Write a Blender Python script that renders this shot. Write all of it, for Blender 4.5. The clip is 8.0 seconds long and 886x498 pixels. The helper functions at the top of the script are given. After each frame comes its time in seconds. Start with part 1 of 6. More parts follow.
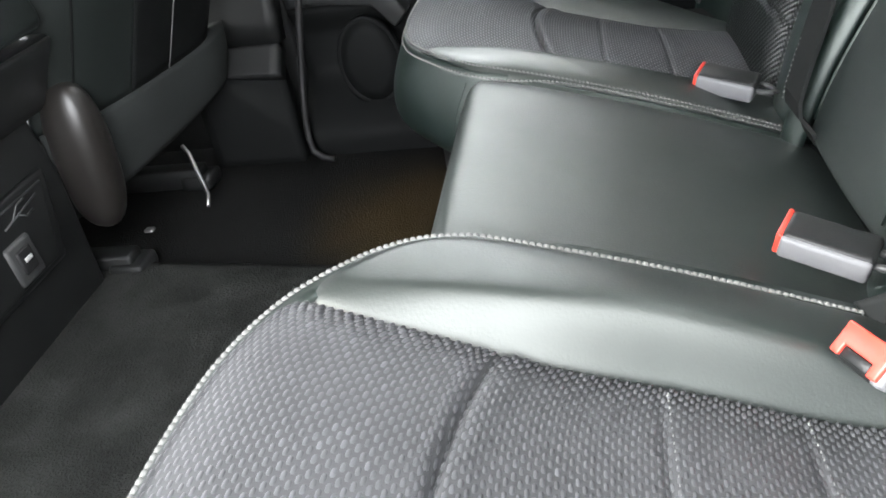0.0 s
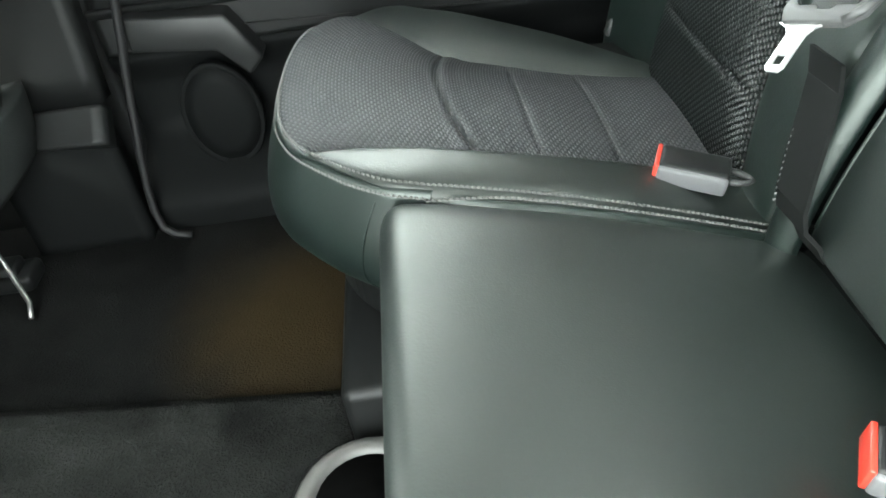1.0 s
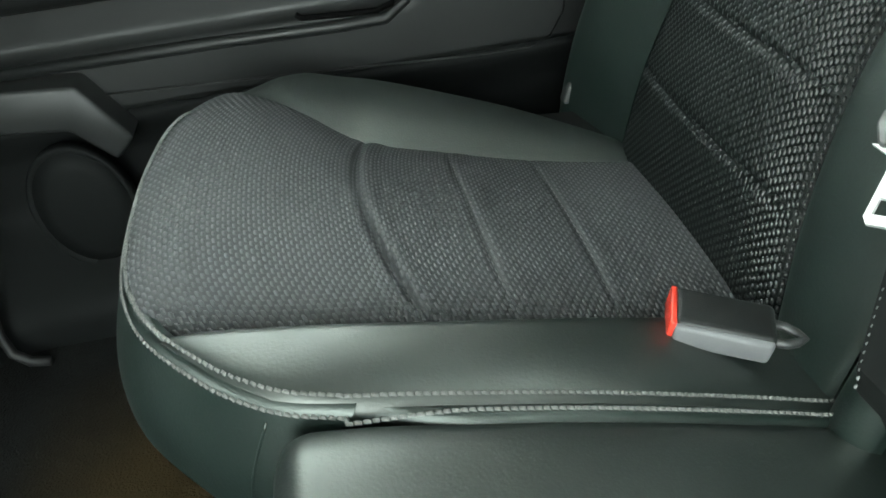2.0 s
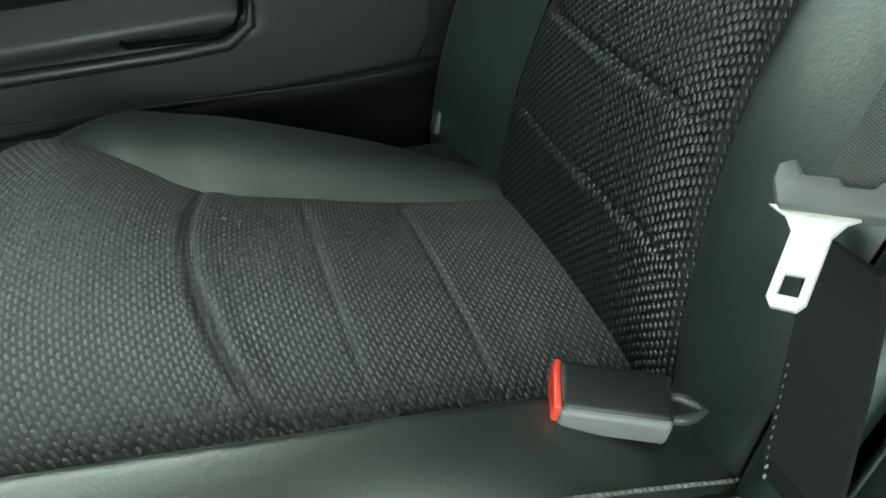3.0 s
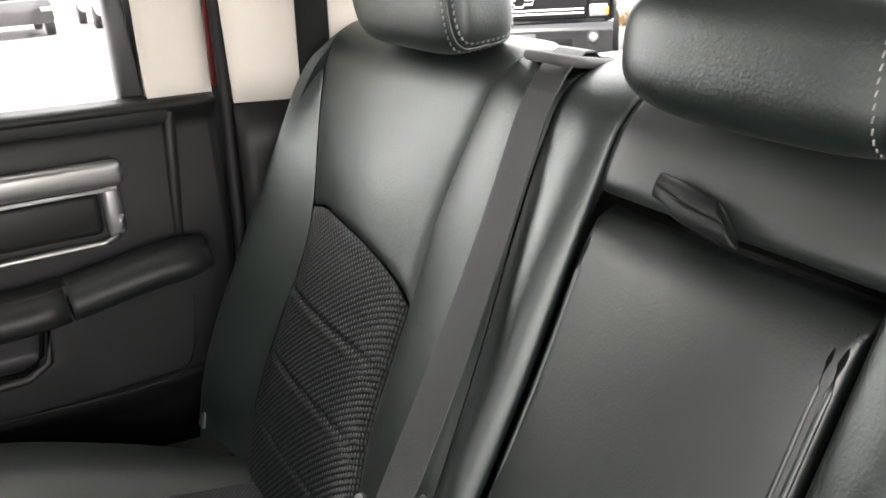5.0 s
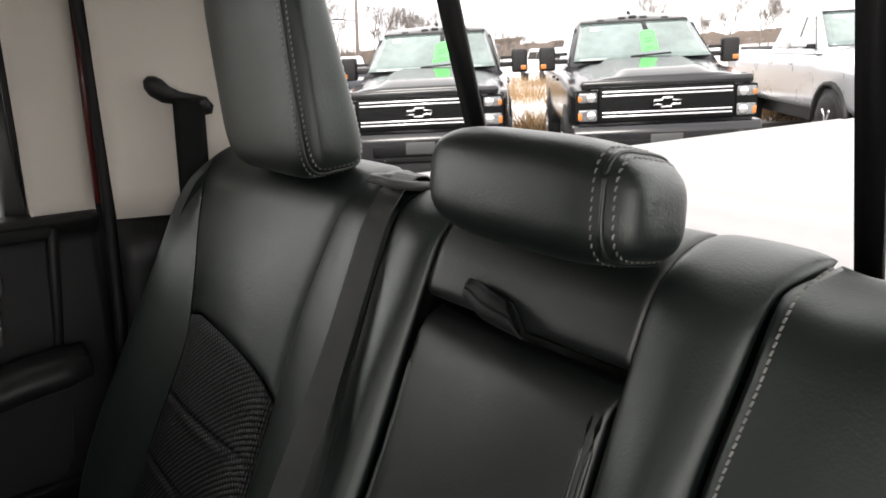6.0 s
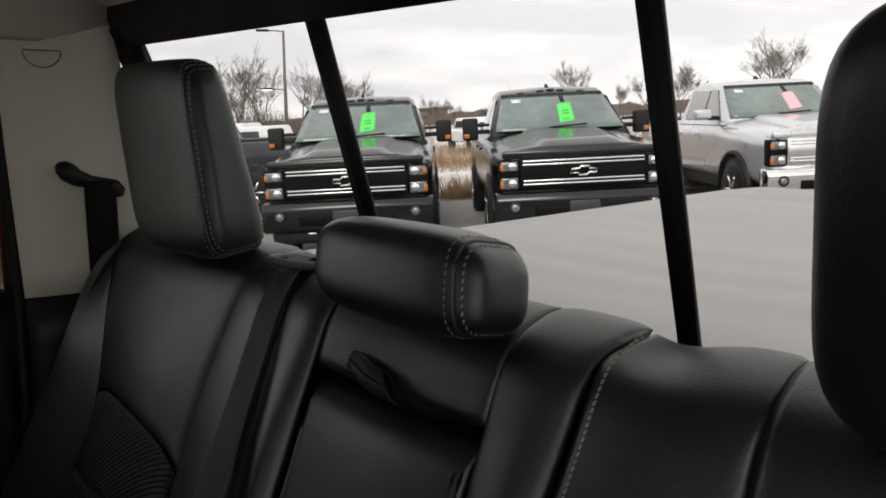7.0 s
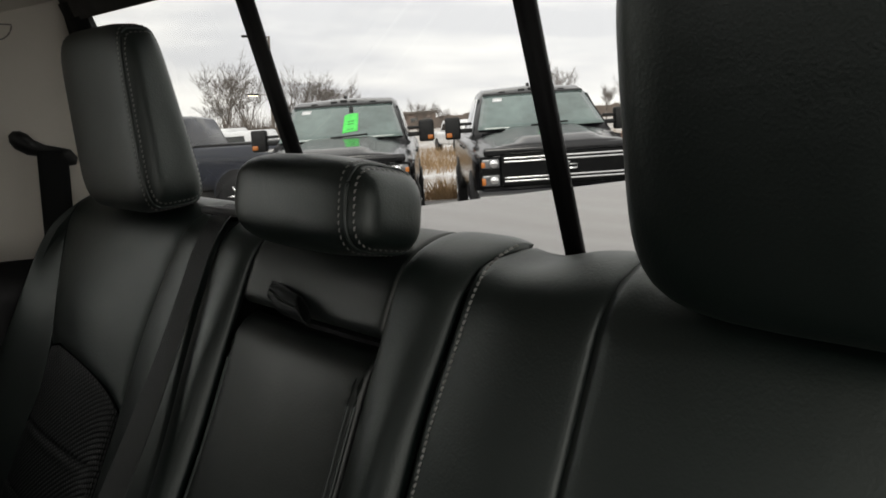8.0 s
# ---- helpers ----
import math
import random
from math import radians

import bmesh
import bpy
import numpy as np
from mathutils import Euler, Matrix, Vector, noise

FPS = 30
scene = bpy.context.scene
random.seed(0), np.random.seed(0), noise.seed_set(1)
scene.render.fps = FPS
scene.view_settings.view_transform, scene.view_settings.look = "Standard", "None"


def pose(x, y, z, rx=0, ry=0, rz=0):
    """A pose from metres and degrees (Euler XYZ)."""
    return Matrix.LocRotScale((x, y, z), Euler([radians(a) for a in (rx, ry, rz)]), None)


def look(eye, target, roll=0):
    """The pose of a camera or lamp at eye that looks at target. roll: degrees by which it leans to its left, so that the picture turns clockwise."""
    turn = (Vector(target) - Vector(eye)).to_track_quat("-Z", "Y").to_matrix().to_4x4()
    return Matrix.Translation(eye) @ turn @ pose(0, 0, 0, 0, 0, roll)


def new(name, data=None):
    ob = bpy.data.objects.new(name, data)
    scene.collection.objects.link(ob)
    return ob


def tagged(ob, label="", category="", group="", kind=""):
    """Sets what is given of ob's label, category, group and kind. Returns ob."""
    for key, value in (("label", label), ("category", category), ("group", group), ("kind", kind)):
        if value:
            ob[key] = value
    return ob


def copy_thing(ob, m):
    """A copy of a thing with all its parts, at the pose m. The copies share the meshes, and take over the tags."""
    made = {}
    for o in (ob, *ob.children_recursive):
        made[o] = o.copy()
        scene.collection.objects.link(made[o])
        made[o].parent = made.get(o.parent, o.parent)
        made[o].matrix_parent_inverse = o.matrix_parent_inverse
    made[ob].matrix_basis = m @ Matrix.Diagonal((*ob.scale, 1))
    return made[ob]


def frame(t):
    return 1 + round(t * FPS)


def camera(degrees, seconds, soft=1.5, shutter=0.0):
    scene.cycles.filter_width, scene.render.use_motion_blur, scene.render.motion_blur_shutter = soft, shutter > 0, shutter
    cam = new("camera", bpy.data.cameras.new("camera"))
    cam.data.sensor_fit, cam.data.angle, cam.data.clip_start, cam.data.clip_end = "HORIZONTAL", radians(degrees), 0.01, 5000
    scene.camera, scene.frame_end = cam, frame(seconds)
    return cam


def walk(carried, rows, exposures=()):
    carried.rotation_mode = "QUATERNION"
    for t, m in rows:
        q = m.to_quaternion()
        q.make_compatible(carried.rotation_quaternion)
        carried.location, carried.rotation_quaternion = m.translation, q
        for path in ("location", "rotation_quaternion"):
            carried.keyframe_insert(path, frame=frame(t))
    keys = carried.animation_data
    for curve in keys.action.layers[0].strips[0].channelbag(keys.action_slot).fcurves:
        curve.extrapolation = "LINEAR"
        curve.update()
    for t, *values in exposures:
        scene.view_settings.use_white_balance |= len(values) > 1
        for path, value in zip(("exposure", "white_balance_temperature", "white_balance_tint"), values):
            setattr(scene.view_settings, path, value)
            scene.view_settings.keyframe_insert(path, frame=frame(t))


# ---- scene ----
cam = camera(62.0, 8.0, 1.7)
PATH = [
    (0, (0.199, -0.615, 0.754), (-0.181, 1.0, -0.363), -10.4),
    (0.5, (0.125, -0.475, 0.788), (-0.043, 1.134, -0.388), -9.4),
    (1, (0.13, -0.342, 0.785), (0.111, 1.237, -0.444), -8.8),
    (1.5, (0.138, -0.22, 0.754), (0.224, 1.377, -0.447), -8.2),
    (1.7, (0.143, -0.164, 0.754), (0.261, 1.428, -0.451), -7.9),
    (2.8, (0.186, 0.002, 0.709), (0.571, 1.547, -0.5), -4.4),
    (3, (0.202, -0.006, 0.723), (0.646, 1.523, -0.487), -4.3),
    (3.5, (0.214, -0.061, 0.788), (0.803, 1.423, -0.418), -3.0),
    (4, (0.213, -0.118, 0.865), (0.966, 1.397, -0.202), -1.4),
    (4.5, (0.216, -0.176, 0.929), (1.104, 1.385, 0.049), -1.1),
    (5, (0.215, -0.247, 0.991), (1.222, 1.292, 0.207), -0.7),
    (5.2, (0.218, -0.278, 0.995), (1.272, 1.261, 0.274), -0.5),
    (6.3, (0.206, -0.381, 1.039), (1.521, 1.05, 0.565), 0.1),
    (6.5, (0.203, -0.396, 1.045), (1.553, 1.014, 0.609), 0.2),
    (7, (0.195, -0.447, 1.056), (1.607, 0.923, 0.699), 0.2),
    (7.5, (0.188, -0.495, 1.042), (1.627, 0.854, 0.712), -0.0),
    (8, (0.202, -0.554, 0.996), (1.633, 0.799, 0.649), -0.7),
]

# ---- world, sun and exposure ----
EXPOSURES = [(0, 4.40, 6300, 8), (0.5, 4.55, 6300, 5), (1, 4.6, 6300, -3), (1.7, 4.4, 6250, -8), (2.8, 4.05, 6250, -15), (3.5, 4.15, 6250, -17), (4, 4.50, 6400, -9), (4.5, 4.55, 6500, 6),
             (5, 3.7, 6800, 14), (5.6, 2.55, 6800, 14), (6.3, 1.45, 6800, 14), (6.7, 0.88, 6850, 13), (7.1, 0.42, 6850, 12), (8, 0.40, 6850, 9)]
walk(cam, [(t, look(eye, target, roll)) for t, eye, target, roll in PATH], EXPOSURES)

world = bpy.data.worlds.new("overcast_sky")
scene.world = world
world.use_nodes = True
wn, wl = world.node_tree.nodes, world.node_tree.links
wn.clear()
w_out = wn.new("ShaderNodeOutputWorld")
w_bg = wn.new("ShaderNodeBackground")
w_sky = wn.new("ShaderNodeTexSky")
w_sky.sky_type, w_sky.sun_disc = "NISHITA", False
w_sky.sun_elevation, w_sky.sun_rotation = radians(40), radians(240)
w_sky.dust_density = 4.0
w_hue = wn.new("ShaderNodeHueSaturation")
w_hue.inputs["Saturation"].default_value = 0.12
w_tc = wn.new("ShaderNodeTexCoord")
w_map = wn.new("ShaderNodeMapping")
w_map.inputs["Scale"].default_value = (1.6, 1.6, 9.0)
w_noise = wn.new("ShaderNodeTexNoise")
w_noise.inputs["Scale"].default_value, w_noise.inputs["Detail"].default_value = 1.6, 6.0
w_ramp = wn.new("ShaderNodeValToRGB")
w_ramp.color_ramp.elements[0].position, w_ramp.color_ramp.elements[0].color = 0.38, (6.0, 6.05, 6.5, 1)
w_ramp.color_ramp.elements[1].position, w_ramp.color_ramp.elements[1].color = 0.66, (10.1, 9.9, 9.75, 1)
w_mix = wn.new("ShaderNodeMixRGB")
w_mix.inputs["Fac"].default_value = 0.85
w_bg.inputs["Strength"].default_value = 0.12
wl.new(w_sky.outputs["Color"], w_hue.inputs["Color"])
wl.new(w_tc.outputs["Generated"], w_map.inputs["Vector"])
wl.new(w_map.outputs["Vector"], w_noise.inputs["Vector"])
wl.new(w_noise.outputs["Fac"], w_ramp.inputs["Fac"])
wl.new(w_hue.outputs["Color"], w_mix.inputs["Color1"])
wl.new(w_ramp.outputs["Color"], w_mix.inputs["Color2"])
wl.new(w_mix.outputs["Color"], w_bg.inputs["Color"])
wl.new(w_bg.outputs["Background"], w_out.inputs["Surface"])

sun = new("sun", bpy.data.lights.new("sun", "SUN"))
sun.data.energy, sun.data.angle, sun.data.color = 1.1, radians(25), (1.0, 0.97, 0.93)
sun.matrix_basis = look((0, 0, 10), (5.2, 3.0, 5.0))


# ---- materials ----
def material(name, color, rough=0.5, metal=0.0, var=0.25, scale=(14.0, 160.0), bump=0.15, dist=0.002, spec=0.5, coat=0.0, second=None, uv=False, gloss=None, crease=0.0):
    """A procedural surface: colour varied at two scales, uneven gloss and a fine relief."""
    m = bpy.data.materials.new(name)
    m.use_nodes = True
    n, l = m.node_tree.nodes, m.node_tree.links
    b = n["Principled BSDF"]
    b.inputs["Metallic"].default_value = metal
    b.inputs["Specular IOR Level"].default_value = spec
    b.inputs["Coat Weight"].default_value = coat
    if gloss:
        b.inputs["Specular Tint"].default_value = (*gloss, 1)
    b.inputs["Coat Roughness"].default_value = 0.08
    tc = n.new("ShaderNodeTexCoord")
    big, fine = n.new("ShaderNodeTexNoise"), n.new("ShaderNodeTexNoise")
    for t, s in ((big, scale[0]), (fine, scale[1])):
        t.inputs["Scale"].default_value, t.inputs["Detail"].default_value = s, 4.0
        l.new(tc.outputs["UV" if uv else "Object"], t.inputs["Vector"])
    ramp = n.new("ShaderNodeValToRGB")
    lo = second or tuple(c * (1 - var) for c in color)
    hi = tuple(min(1, c * (1 + var)) for c in color)
    ramp.color_ramp.elements[0].position, ramp.color_ramp.elements[0].color = 0.32, (*lo, 1)
    ramp.color_ramp.elements[1].position, ramp.color_ramp.elements[1].color = 0.68, (*hi, 1)
    blend = n.new("ShaderNodeMath")
    blend.operation = "MULTIPLY_ADD"
    blend.inputs[1].default_value = 0.3
    half = n.new("ShaderNodeMath")
    half.operation = "MULTIPLY"
    half.inputs[1].default_value = 0.7
    l.new(big.outputs["Fac"], half.inputs[0])
    l.new(fine.outputs["Fac"], blend.inputs[0])
    l.new(half.outputs[0], blend.inputs[2])
    l.new(blend.outputs[0], ramp.inputs["Fac"])
    l.new(ramp.outputs["Color"], b.inputs["Base Color"])
    rr = n.new("ShaderNodeMapRange")
    rr.inputs["From Min"].default_value, rr.inputs["From Max"].default_value = 0.3, 0.7
    rr.inputs["To Min"].default_value, rr.inputs["To Max"].default_value = rough * 0.85, min(1, rough * 1.15)
    l.new(big.outputs["Fac"], rr.inputs["Value"])
    l.new(rr.outputs["Result"], b.inputs["Roughness"])
    if bump:
        bp = n.new("ShaderNodeBump")
        bp.inputs["Strength"].default_value, bp.inputs["Distance"].default_value = bump, dist
        l.new(fine.outputs["Fac"], bp.inputs["Height"])
        l.new(bp.outputs["Normal"], b.inputs["Normal"])
        if crease:
            # slow unevenness of padding under the skin
            slow, bs = n.new("ShaderNodeTexNoise"), n.new("ShaderNodeBump")
            slow.inputs["Scale"].default_value, slow.inputs["Detail"].default_value = 24.0, 3.0
            slow.inputs["Distortion"].default_value = 0.6
            l.new(tc.outputs["Object"], slow.inputs["Vector"])
            bs.inputs["Strength"].default_value, bs.inputs["Distance"].default_value = crease, 0.004
            l.new(slow.outputs["Fac"], bs.inputs["Height"])
            l.new(bs.outputs["Normal"], bp.inputs["Normal"])
    return m


def weave_material(name, dark, light, wide, tall, rough=0.5, spec=0.5):
    """Coarse woven cloth: rows of staggered knots with gaps between them, over slow wear."""
    m = bpy.data.materials.new(name)
    m.use_nodes = True
    n, l = m.node_tree.nodes, m.node_tree.links
    b = n["Principled BSDF"]
    b.inputs["Roughness"].default_value = rough
    b.inputs["Specular IOR Level"].default_value = spec
    tc = n.new("ShaderNodeTexCoord")
    sep = n.new("ShaderNodeSeparateXYZ")
    l.new(tc.outputs["UV"], sep.inputs[0])

    def math_node(op, a, b=None):
        k = n.new("ShaderNodeMath")
        k.operation = op
        for i, q in enumerate((a, b)):
            if q is None:
                continue
            if isinstance(q, (int, float)):
                k.inputs[i].default_value = q
            else:
                l.new(q, k.inputs[i])
        return k.outputs[0]

    cu = math_node("COSINE", math_node("MULTIPLY", sep.outputs["X"], 2 * math.pi / wide))
    cv = math_node("COSINE", math_node("MULTIPLY", sep.outputs["Y"], 2 * math.pi / tall))
    lobe = math_node("MULTIPLY", cu, cv)
    knot = n.new("ShaderNodeMapRange")
    knot.interpolation_type = "SMOOTHSTEP"
    knot.inputs["From Min"].default_value, knot.inputs["From Max"].default_value = -0.04, 0.66
    l.new(lobe, knot.inputs["Value"])
    fuzz = n.new("ShaderNodeTexNoise")
    fuzz.inputs["Scale"].default_value, fuzz.inputs["Detail"].default_value = 420, 3
    l.new(tc.outputs["UV"], fuzz.inputs["Vector"])
    wear = n.new("ShaderNodeTexNoise")
    wear.inputs["Scale"].default_value, wear.inputs["Detail"].default_value = 11, 5
    l.new(tc.outputs["UV"], wear.inputs["Vector"])
    mix = n.new("ShaderNodeMixRGB")
    mix.inputs["Color1"].default_value, mix.inputs["Color2"].default_value = (*dark, 1), (*light, 1)
    l.new(math_node("MULTIPLY", knot.outputs["Result"], math_node("ADD", math_node("MULTIPLY", fuzz.outputs["Fac"], 0.7), 0.65)), mix.inputs["Fac"])
    mr = n.new("ShaderNodeMapRange")
    mr.inputs["From Min"].default_value, mr.inputs["From Max"].default_value = 0.3, 0.7
    mr.inputs["To Min"].default_value, mr.inputs["To Max"].default_value = 0.75, 1.25
    l.new(wear.outputs["Fac"], mr.inputs["Value"])
    mul = n.new("ShaderNodeVectorMath")
    mul.operation = "SCALE"
    l.new(mix.outputs["Color"], mul.inputs[0])
    l.new(mr.outputs["Result"], mul.inputs["Scale"])
    l.new(mul.outputs[0], b.inputs["Base Color"])
    height = math_node("ADD", knot.outputs["Result"], math_node("MULTIPLY", fuzz.outputs["Fac"], 0.35))
    bp = n.new("ShaderNodeBump")
    bp.inputs["Strength"].default_value, bp.inputs["Distance"].default_value = 0.9, 0.0018
    l.new(height, bp.inputs["Height"])
    l.new(bp.outputs["Normal"], b.inputs["Normal"])
    return m


def yarn_material(name, color, rough, spec):
    """Twisted glossy yarn; single knots are paler or darker than their neighbours."""
    m = material(name, color, rough, var=0.15, scale=(9, 900), bump=0.12, dist=0.0004, spec=spec)
    n, l = m.node_tree.nodes, m.node_tree.links
    b = n["Principled BSDF"]
    old = b.inputs["Base Color"].links[0].from_socket
    geo = n.new("ShaderNodeNewGeometry")
    ramp = n.new("ShaderNodeValToRGB")
    for e, (at, v) in zip(ramp.color_ramp.elements, ((0.0, 0.88), (0.90, 1.08))):
        e.position, e.color = at, (v, v, v, 1)
    ramp.color_ramp.elements.new(1.0).color = (1.45, 1.45, 1.45, 1)
    l.new(geo.outputs["Random Per Island"], ramp.inputs["Fac"])
    mul = n.new("ShaderNodeMixRGB")
    mul.blend_type = "MULTIPLY"
    mul.inputs["Fac"].default_value = 1.0
    l.new(old, mul.inputs["Color1"])
    l.new(ramp.outputs["Color"], mul.inputs["Color2"])
    l.new(mul.outputs["Color"], b.inputs["Base Color"])
    return m


def patchy_carpet(name, clean, patch_color, centre, reach):
    """Carpet pile with one browner patch of uneven outline."""
    m = material(name, clean, 0.95, var=0.6, scale=(14, 330), bump=1.0, dist=0.005, spec=0.1)
    n, l = m.node_tree.nodes, m.node_tree.links
    b = n["Principled BSDF"]
    old = b.inputs["Base Color"].links[0].from_socket
    tc = n.new("ShaderNodeTexCoord")
    ns = n.new("ShaderNodeTexNoise")
    ns.inputs["Scale"].default_value, ns.inputs["Detail"].default_value = 6, 5
    l.new(tc.outputs["Object"], ns.inputs["Vector"])
    wob = n.new("ShaderNodeVectorMath")
    wob.operation = "MULTIPLY_ADD"
    wob.inputs[1].default_value = (0.16, 0.16, 0)
    l.new(ns.outputs["Color"], wob.inputs[0])
    l.new(tc.outputs["Object"], wob.inputs[2])
    far = n.new("ShaderNodeVectorMath")
    far.operation = "DISTANCE"
    far.inputs[1].default_value = (centre[0] + 0.08, centre[1] + 0.08, centre[2])
    l.new(wob.outputs[0], far.inputs[0])
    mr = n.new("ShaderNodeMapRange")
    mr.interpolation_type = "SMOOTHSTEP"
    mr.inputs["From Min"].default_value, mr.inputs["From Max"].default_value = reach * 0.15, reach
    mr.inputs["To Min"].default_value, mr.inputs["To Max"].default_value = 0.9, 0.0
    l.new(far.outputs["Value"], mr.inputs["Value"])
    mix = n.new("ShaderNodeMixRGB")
    mix.inputs["Color2"].default_value = (*patch_color, 1)
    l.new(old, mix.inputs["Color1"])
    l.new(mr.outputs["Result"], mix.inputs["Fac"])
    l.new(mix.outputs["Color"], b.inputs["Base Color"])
    return m


def glass_material(name, tint, rough=0.0):
    m = bpy.data.materials.new(name)
    m.use_nodes = True
    b = m.node_tree.nodes["Principled BSDF"]
    b.inputs["Base Color"].default_value = (*tint, 1)
    b.inputs["Roughness"].default_value = rough
    b.inputs["Transmission Weight"].default_value = 1.0
    b.inputs["IOR"].default_value = 1.45
    return m


def glow_material(name, color, strength):
    m = bpy.data.materials.new(name)
    m.use_nodes = True
    b = m.node_tree.nodes["Principled BSDF"]
    b.inputs["Base Color"].default_value = (*color, 1)
    b.inputs["Emission Color"].default_value = (*color, 1)
    b.inputs["Emission Strength"].default_value = strength
    return m


LEATHER = material("black_leather", (0.0022, 0.0066, 0.0054), 0.43, var=0.25, scale=(7, 420), bump=0.26, dist=0.0010, spec=0.95, gloss=(0.94, 1.0, 0.95), crease=0.12)
LEATHER_SOFT = material("worn_leather", (0.0032, 0.0066, 0.0060), 0.48, var=0.25, scale=(6, 460), bump=0.20, dist=0.0009, spec=1.0, gloss=(0.98, 1.0, 0.95), crease=0.07)
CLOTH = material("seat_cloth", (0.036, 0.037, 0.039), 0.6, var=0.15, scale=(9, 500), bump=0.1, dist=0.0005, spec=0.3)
# Same cloth as the seat, its base colour darkened for the backrest's shade.
CLOTH_BACK_SHADED = material("back_cloth", (0.0036, 0.0048, 0.0046), 0.6, var=0.2, scale=(9, 500), bump=0.1, dist=0.0005, spec=0.2)
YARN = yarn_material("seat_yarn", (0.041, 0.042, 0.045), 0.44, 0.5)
# Seat yarn again, with the backrest's dimmer light put into its colour.
YARN_BACK_SHADED = yarn_material("back_yarn_shaded", (0.0040, 0.0055, 0.0051), 0.36, 0.55)
THREAD = material("grey_thread", (0.120, 0.121, 0.116), 0.8, var=0.2, scale=(60, 900), bump=0.2)
THREAD_PALE = material("pale_thread", (0.31, 0.31, 0.29), 0.8, var=0.3, scale=(60, 900), bump=0.2)
THREAD_DIM = material("dim_thread", (0.125, 0.13, 0.125), 0.7, var=0.2, scale=(60, 900), bump=0.2)
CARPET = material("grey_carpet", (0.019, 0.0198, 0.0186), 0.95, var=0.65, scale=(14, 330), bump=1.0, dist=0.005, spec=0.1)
CARPET_BROWN = patchy_carpet("patchy_floor_carpet", (0.0085, 0.0088, 0.0085), (0.040, 0.0275, 0.012), (-0.05, 0.46, 0.085), 0.29)
PLASTIC = material("black_plastic", (0.0075, 0.008, 0.008), 0.48, var=0.1, scale=(10, 700), bump=0.25, dist=0.0006, spec=0.32)
PLASTIC_GREY = material("dark_grey_plastic", (0.030, 0.031, 0.031), 0.48, var=0.1, scale=(10, 700), bump=0.2, dist=0.0006)
PLASTIC_DIM = material("charcoal_plastic", (0.013, 0.0135, 0.0135), 0.5, var=0.1, scale=(10, 700), bump=0.2, dist=0.0006, spec=0.4)
PLASTIC_LIGHT = material("grey_buckle_plastic", (0.108, 0.108, 0.112), 0.58, var=0.08, scale=(20, 600), bump=0.1, dist=0.0004)
PLASTIC_MATT = material("matt_black_plastic", (0.0045, 0.0050, 0.0050), 0.7, var=0.15, scale=(12, 600), bump=0.3, dist=0.0006, spec=0.10)
LATCH_GREY = material("latch_grey_plastic", (0.075, 0.076, 0.076), 0.5, var=0.1, scale=(40, 600), bump=0.15, dist=0.0004)
RING_BEIGE = material("beige_plastic_ring", (0.12, 0.118, 0.112), 0.45, var=0.08, scale=(20, 400), bump=0.05)
FELT = material("dark_felt", (0.017, 0.019, 0.0185), 0.9, var=0.3, scale=(12, 420), bump=0.3, dist=0.001, spec=0.15)
FRONT_LEATHER = material("front_seat_leather", (0.0075, 0.0096, 0.0090), 0.5, var=0.2, scale=(7, 420), bump=0.16, dist=0.0010, spec=0.35)
BROWN_PLASTIC = material("brown_black_plastic", (0.0125, 0.0112, 0.0102), 0.33, var=0.15, scale=(9, 500), bump=0.1, dist=0.0005)
RED = material("red_plastic", (0.55, 0.04, 0.025), 0.35, var=0.08, scale=(30, 300), bump=0.02)
WEBBING = weave_material("belt_webbing", (0.026, 0.029, 0.027), (0.058, 0.063, 0.060), 0.0014, 0.0022)
WEBBING_DARK = weave_material("dark_belt_webbing", (0.0025, 0.003, 0.003), (0.008, 0.0088, 0.0085), 0.0013, 0.0024, 0.7, 0.12)
STEEL = material("brushed_steel", (0.66, 0.66, 0.65), 0.40, 0.6, var=0.08, scale=(30, 500), bump=0.03)
SILVER = material("satin_silver", (0.30, 0.30, 0.29), 0.36, 0.9, var=0.06, scale=(15, 500), bump=0.03)
CREAM = material("cream_trim", (0.72, 0.68, 0.60), 0.75, var=0.05, scale=(6, 500), bump=0.2, dist=0.0005, spec=0.3)
HEADLINER = material("grey_headliner", (0.70, 0.69, 0.66), 0.9, var=0.08, scale=(8, 600), bump=0.4, dist=0.001, spec=0.2)
BODY_RED = material("dark_red_body_paint", (0.10, 0.014, 0.014), 0.35, var=0.1, scale=(9, 90), bump=0.0, coat=0.6)
HOOK_GREY = material("warm_grey_plastic", (0.27, 0.25, 0.22), 0.6, var=0.08, scale=(20, 300), bump=0.05)
RUBBER = material("black_rubber", (0.009, 0.009, 0.0095), 0.55, var=0.15, scale=(20, 300), bump=0.15, spec=0.3)
GLASS = glass_material("clear_glass", (0.96, 0.98, 0.97))
VEIL = material("grey_vinyl_cover", (0.215, 0.204, 0.197), 0.42, var=0.14, scale=(2.2, 60), bump=0.12, dist=0.006, spec=0.5)
# Near-black for gaps and hollows, their shade put into the colour.
HOLLOW_SHADE = material("hollow_shade_black", (0.002, 0.002, 0.002), 0.95, var=0.2, bump=0.0, spec=0.05)


# ---- building helpers ----
YC = 0.03


def mir(y):
    return 2 * YC - y


def clamp(a, lo=0.0, hi=1.0):
    return max(lo, min(hi, a))


def smooth(a, b, x):
    t = clamp((x - a) / (b - a))
    return t * t * (3 - 2 * t)


def lerp(a, b, t):
    return a + (b - a) * t


